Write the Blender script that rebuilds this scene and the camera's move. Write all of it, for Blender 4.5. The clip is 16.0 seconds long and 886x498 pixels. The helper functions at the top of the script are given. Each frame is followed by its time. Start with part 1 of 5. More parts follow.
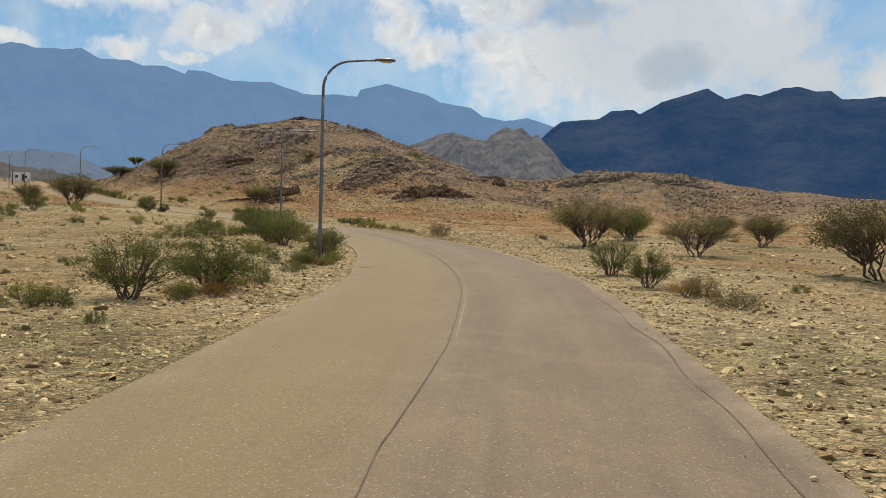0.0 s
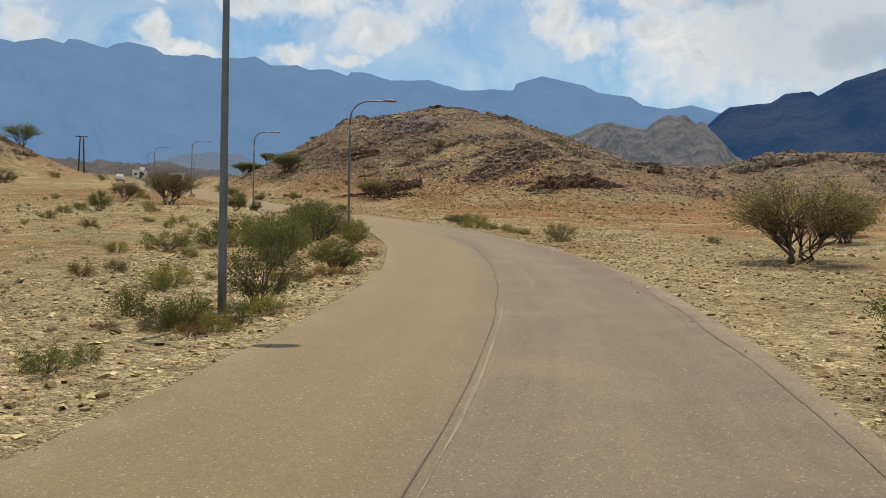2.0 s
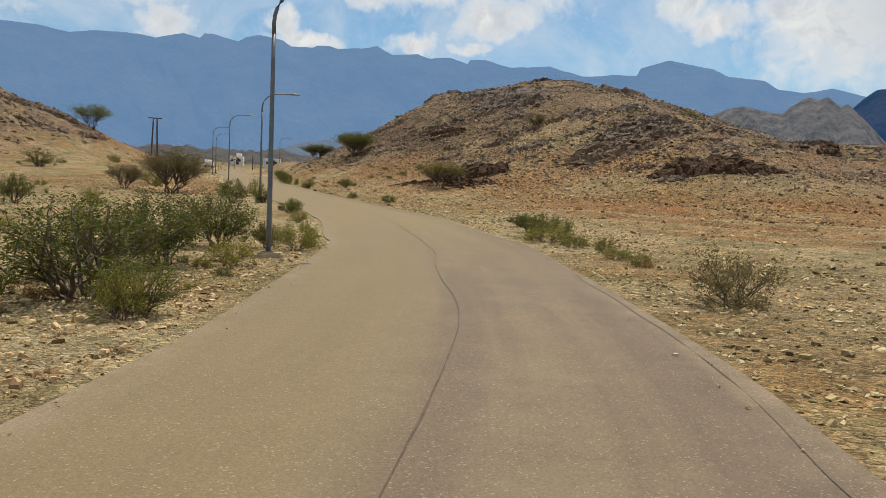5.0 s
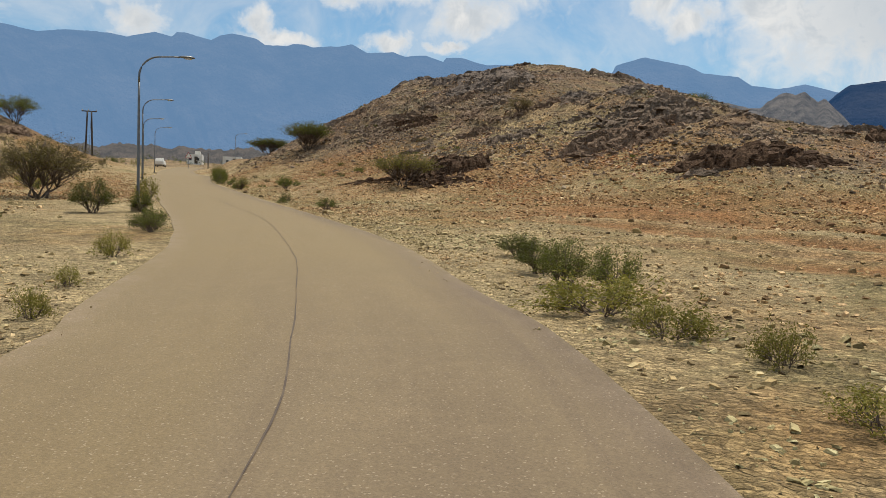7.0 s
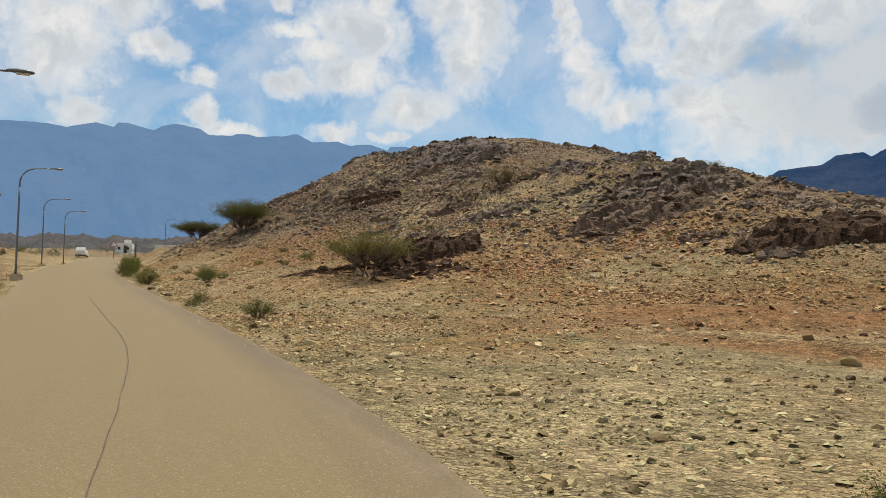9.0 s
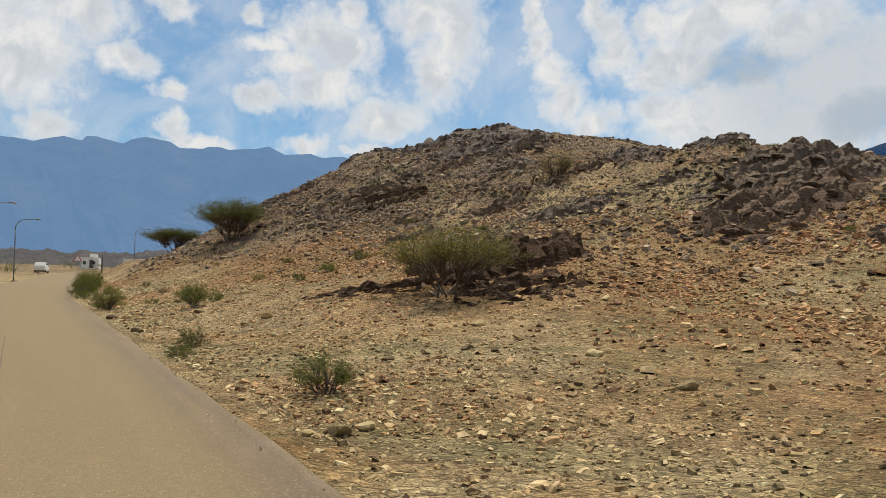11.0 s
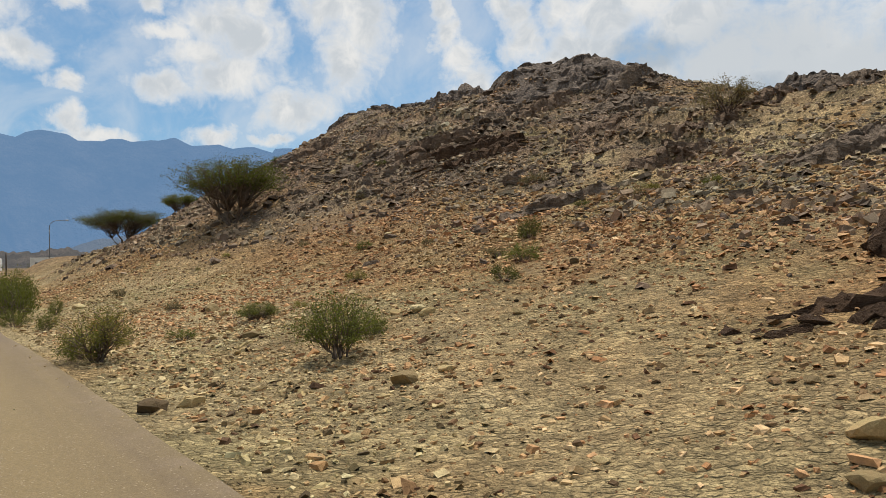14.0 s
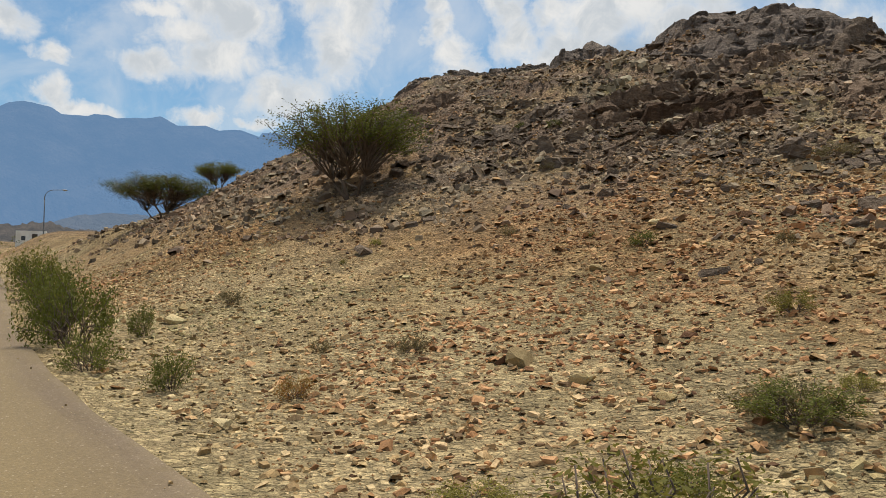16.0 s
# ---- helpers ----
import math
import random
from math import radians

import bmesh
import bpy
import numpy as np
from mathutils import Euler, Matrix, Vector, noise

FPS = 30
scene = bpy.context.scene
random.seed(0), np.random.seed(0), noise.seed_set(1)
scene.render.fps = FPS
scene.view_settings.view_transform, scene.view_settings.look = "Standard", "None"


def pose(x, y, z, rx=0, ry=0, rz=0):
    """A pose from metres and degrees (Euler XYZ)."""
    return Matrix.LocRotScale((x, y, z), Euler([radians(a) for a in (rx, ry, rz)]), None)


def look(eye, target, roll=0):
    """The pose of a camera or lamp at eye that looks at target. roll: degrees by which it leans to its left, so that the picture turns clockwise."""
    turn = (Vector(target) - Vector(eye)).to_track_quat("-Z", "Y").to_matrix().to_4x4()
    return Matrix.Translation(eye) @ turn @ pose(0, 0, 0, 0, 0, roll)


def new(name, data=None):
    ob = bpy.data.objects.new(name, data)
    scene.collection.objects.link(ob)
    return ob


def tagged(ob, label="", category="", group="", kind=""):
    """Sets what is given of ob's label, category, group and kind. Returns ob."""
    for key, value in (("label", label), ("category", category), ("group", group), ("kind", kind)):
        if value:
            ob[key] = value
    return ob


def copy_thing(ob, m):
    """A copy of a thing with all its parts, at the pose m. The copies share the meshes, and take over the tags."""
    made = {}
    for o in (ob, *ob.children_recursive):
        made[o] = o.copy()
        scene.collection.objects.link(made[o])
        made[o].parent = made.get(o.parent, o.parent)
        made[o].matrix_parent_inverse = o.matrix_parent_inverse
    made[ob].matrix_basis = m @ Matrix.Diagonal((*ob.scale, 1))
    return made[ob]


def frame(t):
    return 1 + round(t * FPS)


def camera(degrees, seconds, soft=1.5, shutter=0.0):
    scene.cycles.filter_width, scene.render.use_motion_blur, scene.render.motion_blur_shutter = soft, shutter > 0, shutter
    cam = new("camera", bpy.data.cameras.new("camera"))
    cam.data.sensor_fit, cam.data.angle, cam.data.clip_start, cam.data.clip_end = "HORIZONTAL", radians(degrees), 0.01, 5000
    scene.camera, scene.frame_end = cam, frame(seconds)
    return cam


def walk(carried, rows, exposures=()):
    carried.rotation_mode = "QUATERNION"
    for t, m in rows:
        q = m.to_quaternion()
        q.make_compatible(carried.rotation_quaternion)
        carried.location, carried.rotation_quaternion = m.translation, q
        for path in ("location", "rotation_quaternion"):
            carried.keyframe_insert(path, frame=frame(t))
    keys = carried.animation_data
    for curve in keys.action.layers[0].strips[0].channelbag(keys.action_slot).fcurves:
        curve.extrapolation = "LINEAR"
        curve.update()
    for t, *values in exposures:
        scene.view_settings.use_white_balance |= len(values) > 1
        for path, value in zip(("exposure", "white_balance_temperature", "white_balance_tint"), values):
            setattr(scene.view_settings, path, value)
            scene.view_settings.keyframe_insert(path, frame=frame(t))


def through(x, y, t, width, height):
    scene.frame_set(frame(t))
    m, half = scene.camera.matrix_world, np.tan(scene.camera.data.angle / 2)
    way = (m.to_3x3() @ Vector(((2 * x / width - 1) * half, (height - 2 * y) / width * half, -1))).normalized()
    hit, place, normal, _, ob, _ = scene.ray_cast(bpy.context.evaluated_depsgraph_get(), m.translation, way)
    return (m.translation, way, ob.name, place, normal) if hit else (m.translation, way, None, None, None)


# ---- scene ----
cam = camera(59.4, 16.0, 0.7)
METRES, EYE, TILT, LEAN, TURN = 100.0, 1.7, 0.0, 0.0, 0.0
ROWS = [
    (0.0, 0.0, 0.0, 0.0, -0.01, 0.25, -1.23),
    (0.5, 0.0062, 0.0325, 0.0017, 3.66, 0.04, -0.75),
    (1.0, 0.0104, 0.065, 0.0037, 7.98, -0.02, -0.47),
    (1.5, 0.0134, 0.0981, 0.0054, 10.22, -0.05, -0.64),
    (2.0, 0.0146, 0.131, 0.0074, 11.55, -0.4, -0.96),
    (2.5, 0.015, 0.1641, 0.0095, 12.83, -0.6, -1.66),
    (3.0, 0.0142, 0.1965, 0.0114, 14.1, -0.78, -2.31),
    (3.5, 0.0116, 0.2285, 0.0131, 16.63, -1.16, -2.28),
    (4.0, 0.0079, 0.2595, 0.0151, 19.7, -1.32, -2.28),
    (6.5, -0.029, 0.4146, 0.0247, 20.33, -1.63, -1.58),
    (7.0, -0.0404, 0.4463, 0.0267, 18.58, -1.53, -1.13),
    (7.5, -0.0529, 0.4769, 0.0287, 15.52, 0.17, -0.67),
    (8.0, -0.0666, 0.5063, 0.0308, 16.27, 2.3, -0.12),
    (10.5, -0.1446, 0.6375, 0.0412, 11.86, 5.95, 0.39),
    (11.0, -0.1628, 0.6614, 0.0431, 12.77, 5.71, 0.76),
    (11.5, -0.1815, 0.6847, 0.0452, 13.34, 5.46, 0.95),
    (12.0, -0.2006, 0.708, 0.0473, 13.57, 5.23, 0.86),
    (12.5, -0.22, 0.731, 0.0496, 13.07, 5.24, 0.67),
    (13.0, -0.2392, 0.7536, 0.0518, 7.86, 5.05, 1.54),
    (13.5, -0.2585, 0.7755, 0.054, 6.52, 4.85, 2.89),
    (14.0, -0.2779, 0.7973, 0.0562, 6.71, 4.65, 3.07),
    (14.5, -0.2971, 0.8192, 0.0587, 6.66, 4.42, 2.77),
    (15.0, -0.3162, 0.8414, 0.0611, 6.12, 4.15, 1.86),
    (15.5, -0.3355, 0.8637, 0.0637, 5.69, 4.11, 0.75),
    (16.0, -0.3546, 0.8861, 0.066, 5.16, 4.15, 0.33),
]
walk(cam, [(t, pose(0, 0, EYE, TILT, LEAN, TURN) @ pose(METRES * x, METRES * y, METRES * z, 90 + pitch, roll, yaw)) for t, x, y, z, yaw, pitch, roll in ROWS],
     [(0.0, -0.03, 6520, 10), (16.0, -0.03, 6520, 10)])


# ---- light ----
SUN_FROM = Vector((0.15, 0.80, 2.8)).normalized()
world = bpy.data.worlds.new("world")
scene.world = world
world.use_nodes = True


def build_sky(nt):
    nt.nodes.clear()
    n = lambda kind: nt.nodes.new(kind)
    sky = n("ShaderNodeTexSky")
    sky.sky_type, sky.sun_disc = "NISHITA", False
    sky.sun_elevation = math.asin(SUN_FROM.z)
    sky.sun_rotation = math.atan2(SUN_FROM.x, SUN_FROM.y)
    sky.air_density, sky.dust_density, sky.ozone_density = 1.0, 1.2, 1.0
    tc, sep = n("ShaderNodeTexCoord"), n("ShaderNodeSeparateXYZ")
    nt.links.new(tc.outputs["Generated"], sep.inputs[0])

    def calc(op, a, b=None, c=None):
        m = n("ShaderNodeMath")
        m.operation = op
        for slot, v in zip(m.inputs, (a, b, c)):
            if v is None:
                continue
            if isinstance(v, (int, float)):
                slot.default_value = v
            else:
                nt.links.new(v, slot)
        return m.outputs[0]

    # bearing to the left of the first view and height over the horizon, in degrees
    bearing = calc("MULTIPLY", calc("ARCTAN2", calc("MULTIPLY", sep.outputs[0], -1.0), sep.outputs[1]), 57.3)
    height = calc("MULTIPLY", calc("ARCSINE", sep.outputs[2]), 57.3)
    chart = n("ShaderNodeCombineXYZ")
    nt.links.new(bearing, chart.inputs[0])
    nt.links.new(height, chart.inputs[1])

    def vec(op, a, b):
        m = n("ShaderNodeVectorMath")
        m.operation = op
        for slot, v in zip(m.inputs, (a, b)):
            if isinstance(v, tuple):
                slot.default_value = v
            else:
                nt.links.new(v, slot)
        return m.outputs["Value"] if op == "LENGTH" else m.outputs["Vector"]

    def cloud_noise(scale, detail, rough, shift, out="Fac", warp=0.0):
        t = n("ShaderNodeTexNoise")
        t.inputs["Scale"].default_value, t.inputs["Detail"].default_value = scale, detail
        t.inputs["Roughness"].default_value, t.inputs["Distortion"].default_value = rough, warp
        nt.links.new(vec("ADD", chart.outputs[0], shift), t.inputs["Vector"])
        return t.outputs[out]

    def ramp(v, lo, hi, smooth=True):
        r = n("ShaderNodeMapRange")
        r.interpolation_type = "SMOOTHSTEP" if smooth else "LINEAR"
        r.inputs["From Min"].default_value, r.inputs["From Max"].default_value = lo, hi
        nt.links.new(v, r.inputs["Value"])
        return r.outputs[0]

    # billows push the outline of every cloud about
    push = vec("MULTIPLY", vec("SUBTRACT", cloud_noise(0.42, 7, 0.62, (3.0, 1.0, 0.0), "Color"), (0.5, 0.5, 0.5)), (3.4, 2.6, 0.0))
    bent_chart = vec("ADD", chart.outputs[0], push)

    def heap(rows):
        total = None
        for az, el, wide, tall in rows:
            away = vec("LENGTH", vec("MULTIPLY", vec("SUBTRACT", bent_chart, (az, el, 0.0)), (0.8 / wide, 0.8 / tall, 0.0)), (0.0, 0.0, 0.0))
            near = calc("SUBTRACT", 1.0, away)
            total = near if total is None else calc("MAXIMUM", total, near)
        return total

    # overhead and behind, beyond the charted clouds, loose fields of the same cumulus
    around = calc("MAXIMUM", ramp(height, 23.5, 30.0), ramp(calc("ABSOLUTE", calc("SUBTRACT", bearing, 6.0)), 39.0, 48.0))
    field = calc("MULTIPLY", ramp(cloud_noise(0.11, 7, 0.6, (11.0, 4.0, 0.0)), 0.40, 0.70), around)
    density = calc("MAXIMUM", calc("MAXIMUM", heap(CLOUDS_WEST), heap(CLOUDS_MID)), calc("MAXIMUM", heap(CLOUDS_EAST), calc("SUBTRACT", calc("MULTIPLY", field, 1.3), 0.45)))
    density = calc("MULTIPLY_ADD", calc("SUBTRACT", cloud_noise(0.55, 10, 0.62, (0.0, 7.0, 0.0), "Fac", 0.4), 0.5), 1.7, density)
    cover = ramp(density, -0.62, 0.70)
    veil = calc("MULTIPLY", ramp(cloud_noise(0.14, 8, 0.62, (5.0, 2.0, 0.0), "Fac", 0.6), 0.34, 0.74), 0.42)
    cover = calc("MAXIMUM", calc("MULTIPLY", cover, 0.95), veil)
    thick = calc("MULTIPLY", ramp(density, -0.05, 0.75), ramp(cloud_noise(0.34, 9, 0.62, (0.35, -0.6, 0.0), "Fac", 0.5), 0.34, 0.62))
    thick = calc("MAXIMUM", calc("MULTIPLY", thick, 0.60), calc("MAXIMUM", calc("MULTIPLY", ramp(heap(GREY_BELLIES), -0.1, 0.7), 0.9), calc("MULTIPLY", ramp(heap(DULL_BANKS), -0.2, 0.6), 0.55)))

    shade = n("ShaderNodeMix")
    shade.data_type = "RGBA"
    nt.links.new(calc("MULTIPLY", thick, 0.95), shade.inputs["Factor"])
    shade.inputs["A"].default_value = CLOUD_LIT
    shade.inputs["B"].default_value = CLOUD_GREY
    mix = n("ShaderNodeMix")
    mix.data_type = "RGBA"
    nt.links.new(cover, mix.inputs["Factor"])
    lift = n("ShaderNodeVectorMath")
    lift.operation = "MULTIPLY"
    lift.inputs[1].default_value = SKY_GAIN
    nt.links.new(sky.outputs[0], lift.inputs[0])
    nt.links.new(lift.outputs[0], mix.inputs["A"])
    nt.links.new(shade.outputs["Result"], mix.inputs["B"])
    bg, out = n("ShaderNodeBackground"), n("ShaderNodeOutputWorld")
    bg.inputs["Strength"].default_value = SKY_STRENGTH
    nt.links.new(mix.outputs["Result"], bg.inputs["Color"])
    nt.links.new(bg.outputs[0], out.inputs["Surface"])


SKY_STRENGTH, SKY_GAIN = 0.095, (0.94, 1.24, 1.30)
# bearing, height, half width and half height in degrees
CLOUDS_WEST = [(41.6, 18.4, 3.0, 3.4), (38.1, 21.0, 3.0, 1.2), (35.3, 18.3, 1.6, 0.9), (32.4, 16.6, 0.9, 0.5), (40.2, 13.3, 1.5, 1.0), (31.8, 14.0, 0.7, 1.0), (30.6, 12.9, 1.9, 0.5),
               (32.4, 22.2, 1.4, 0.7), (26.6, 22.2, 0.8, 0.6), (22.0, 21.1, 2.3, 1.5), (19.9, 20.3, 2.0, 1.7), (25.4, 20.3, 1.7, 0.6), (23.7, 19.0, 2.1, 1.1)]
CLOUDS_MID = [(26.1, 16.8, 2.0, 0.8), (21.6, 17.5, 3.0, 1.5), (17.0, 15.2, 2.6, 1.3), (19.5, 22.5, 1.0, 1.0), (14.4, 22.4, 1.9, 1.5), (13.0, 18.9, 1.6, 2.3), (22.8, 13.2, 1.4, 0.6),
              (18.5, 13.1, 1.3, 0.4), (11.8, 21.4, 2.0, 3.2), (5.5, 22.1, 0.8, 1.8), (5.3, 20.0, 0.9, 1.1), (4.4, 18.2, 1.4, 1.2), (3.4, 16.3, 1.5, 1.4), (1.4, 14.7, 1.9, 1.0)]
CLOUDS_EAST = [(0.9, 22.2, 0.8, 1.1), (-0.1, 20.8, 1.1, 1.1), (-2.9, 21.1, 1.1, 1.2), (-2.8, 17.5, 1.4, 1.2), (-0.5, 19.3, 1.4, 1.3), (-6.4, 19.9, 3.1, 2.7), (-9.5, 21.1, 4.5, 1.8),
               (-13.0, 19.1, 3.4, 2.3), (-15.2, 15.7, 4.4, 3.6), (-8.4, 13.9, 5.4, 3.2), (-13.7, 13.0, 5.4, 2.8), (-4.8, 18.2, 2.4, 2.3), (-4.0, 14.8, 2.4, 1.6), (-19.0, 15.5, 4.5, 4.0),
               (-22.5, 14.6, 3.0, 3.4), (-24.5, 12.3, 2.2, 1.6), (-29.5, 11.4, 1.8, 1.4)]
GREY_BELLIES = [(-9.3, 17.3, 4.2, 1.7), (-16.5, 13.2, 4.0, 2.2)]
DULL_BANKS = [(-15.0, 15.0, 9.0, 5.0), (-24.0, 13.0, 7.0, 4.0)]
CLOUD_LIT, CLOUD_GREY = (9.0, 8.9, 8.6, 1), (4.2, 4.95, 5.7, 1)
build_sky(world.node_tree)

lamp = bpy.data.lights.new("sun", "SUN")
lamp.energy, lamp.angle, lamp.color = 4.3, radians(0.6), (1.0, 0.92, 0.80)
sun = new("sun", lamp)
sun.matrix_basis = look(SUN_FROM * 100, (0, 0, 0))


# ---- the lie of the land ----
def hash2(ix, iy, seed):
    h = np.sin(ix * 127.1 + iy * 311.7 + seed * 74.7) * 43758.5453
    return h - np.floor(h)


def vnoise(x, y, seed=0.0):
    """Smooth value noise, 0 to 1, one cell a metre."""
    ix, iy = np.floor(x), np.floor(y)
    fx, fy = x - ix, y - iy
    fx, fy = fx * fx * (3 - 2 * fx), fy * fy * (3 - 2 * fy)
    a, b = hash2(ix, iy, seed), hash2(ix + 1, iy, seed)
    c, d = hash2(ix, iy + 1, seed), hash2(ix + 1, iy + 1, seed)
    return (a * (1 - fx) + b * fx) * (1 - fy) + (c * (1 - fx) + d * fx) * fy


def fractal(x, y, cell, octaves=4, seed=0.0, rough=0.5):
    total, amp, norm = 0.0, 1.0, 0.0
    for i in range(octaves):
        total = total + amp * (vnoise(x / cell, y / cell, seed + i * 3.1) - 0.5)
        norm, amp, cell = norm + amp, amp * rough, cell / 2.03
    return total / norm * 2


def smooth(v, lo, hi):
    t = np.clip((v - lo) / (hi - lo), 0, 1)
    return t * t * (3 - 2 * t)


ROAD_LINE = [(-2.6, -60), (-1.7, -30), (-1.2, -10), (-0.85, 0), (-0.42, 5), (0.0, 10), (0.42, 16), (0.38, 20), (-0.02, 25), (-0.8, 30.5),
             (-1.75, 34.5), (-3.45, 40.5), (-7.6, 51.1), (-9.45, 54.3), (-13.7, 61.4), (-18.6, 67.8), (-24.0, 74.2), (-36.75, 88.8),
             (-44.85, 97.95), (-58.0, 116.0), (-75.0, 137.0), (-93.0, 161.0), (-112.0, 190.0)]
ROAD_HALF = 2.7


def spline(points, step):
    """A smooth line through the points, at about even steps."""
    p = np.array([points[0]] + list(points) + [points[-1]], float)
    out = []
    for i in range(1, len(p) - 2):
        a, b, c, d = p[i - 1], p[i], p[i + 1], p[i + 2]
        k = max(2, int(np.linalg.norm(c - b) / step))
        for t in np.arange(k) / k:
            out.append(0.5 * (2 * b + (c - a) * t + (2 * a - 5 * b + 4 * c - d) * t ** 2 + (3 * b - a - 3 * c + d) * t ** 3))
    out.append(p[-1])
    return np.array(out)


ROAD = spline(ROAD_LINE, 0.8)
ROAD_S = np.r_[0, np.cumsum(np.linalg.norm(np.diff(ROAD, axis=0), axis=1))]
_way = np.gradient(ROAD, axis=0)
ROAD_WAY = _way / np.linalg.norm(_way, axis=1)[:, None]
ROAD_SIDE = np.c_[ROAD_WAY[:, 1], -ROAD_WAY[:, 0]]  # to the right


def road_offset(x, y):
    """Metres to the right of the road's middle, by the nearest point of the line."""
    x, y = np.asarray(x, float), np.asarray(y, float)
    shape, x, y = x.shape, x.ravel(), y.ravel()
    out = np.empty(len(x))
    for i in range(0, len(x), 4000):
        dx, dy = x[i:i + 4000, None] - ROAD[:, 0], y[i:i + 4000, None] - ROAD[:, 1]
        k = np.argmin(dx * dx + dy * dy, axis=1)
        r = np.arange(len(k))
        side = dx[r, k] * ROAD_SIDE[k, 0] + dy[r, k] * ROAD_SIDE[k, 1]
        out[i:i + 4000] = np.where(side < 0, -1, 1) * np.sqrt(dx[r, k] ** 2 + dy[r, k] ** 2)
    return out.reshape(shape)


def base_z(x, y):
    """The valley floor and the road, which climb together."""
    x, y = np.clip(x, -160, 60), np.clip(y, -60, 230)
    z = -0.024 + 0.01052 * x + 0.05917 * y - 0.000557 * x * y
    return np.where(z > 9, 9 + (z - 9) * 0.6, z)


# rises: middle x, y, breadth, height
FRONT = [(-55.5, 126, 3.6, 0.89), (-68, 143, 6, 1.71), (-86, 163, 7, 1), (-43, 119, 7, 2.44), (-36, 118, 7, 1.55), (-29, 119, 7, 2.76), (-22, 120, 7, 2.64),
         (-15, 119, 7, 1.52), (-8, 115, 7, 2.59), (-1, 113, 7, 1.2), (5, 110, 7, 1.29), (-40, 109, 7, -0.26), (-33, 110, 7, 0.72), (-26, 110, 7, 0.91),
         (-19, 110, 7, 0.35), (-12, 109, 7, 2.74), (-4, 105, 7, 1.83), (-20, 99, 7, 1.89), (-12, 99, 7, 0.22), (-3, 97, 7, 1.56), (4, 94, 6, 1.22),
         (-1, 89, 5, 0.57), (-20, 90, 5, 0.46)]
BACK = [(-44, 132, 8, 3.49), (-35, 130, 8, 2.51), (-26, 131, 8, 3.52), (-16, 130, 8, 3.52), (-6, 128, 9, 3.24), (-42, 142, 8, 4.44), (-32, 142, 9, 3.11),
        (-22, 143, 9, 3.48), (-11, 142, 9, 1.76), (0, 140, 11, 4.22), (-36, 156, 11, 5.34), (-24, 154, 10, 5.57), (-12, 155, 11, 3.15), (4, 156, 14, 4.22),
        (-25, 176, 15, 6.01), (-56, 146, 10, 1.03)]
CREST = [(-47.5, 141, 4, 0.25), (-40, 146, 5, -0.48), (-31, 123, 3.5, -0.45), (-24, 124, 4, 0.73), (-37, 128, 5, -0.17), (-51, 133, 5, 0.22),
         (-12, 121, 6, -0.38), (-3, 121, 6, -0.38), (8, 128, 7, 0.29), (14, 112, 5, 0.13), (-51, 128, 3.5, -0.65), (-57, 130, 4, -0.14),
         (-53.4, 134.5, 3.2, 0.9), (-50, 116.5, 3, -0.58), (-46.5, 113, 3, -0.47), (-56, 122, 3.5, -0.64), (-61, 131, 5, 0.33)]
RISES_NEAR_EAST = [(13, 107, 8, 1.61), (23, 105, 8, 3.66), (32, 103, 8, 4.03), (18, 95, 7, 0.94), (15, 122, 10, 4.28)]
RISES_EAST = [(44, 76, 10, 4.0), (47, 98, 10, 3.5), (75, 110, 20, 5)]
RISES_WEST = [(-116, 118, 14, 8.5), (-100, 131, 7, 2.4), (-140, 105, 25, 12.0), (-62, 52, 12, 1.2)]

# where a berm crosses x = 0, its slant, half breadth, height and where it begins
TRACK_BERMS = [(78.2, -0.25, 0.7, 0.22, -14), (70.0, -0.50, 0.6, 0.24, -13), (66.0, -0.10, 0.5, 0.16, -8), (63.2, -0.35, 0.4, 0.14, -6)]


def hill_z(x, y):
    z = 0.0
    for cx, cy, s, h in FRONT + BACK + CREST + RISES_NEAR_EAST + RISES_EAST + RISES_WEST:
        z = z + h * np.exp(-((x - cx) ** 2 + (y - cy) ** 2) / (2 * s * s))
    return z


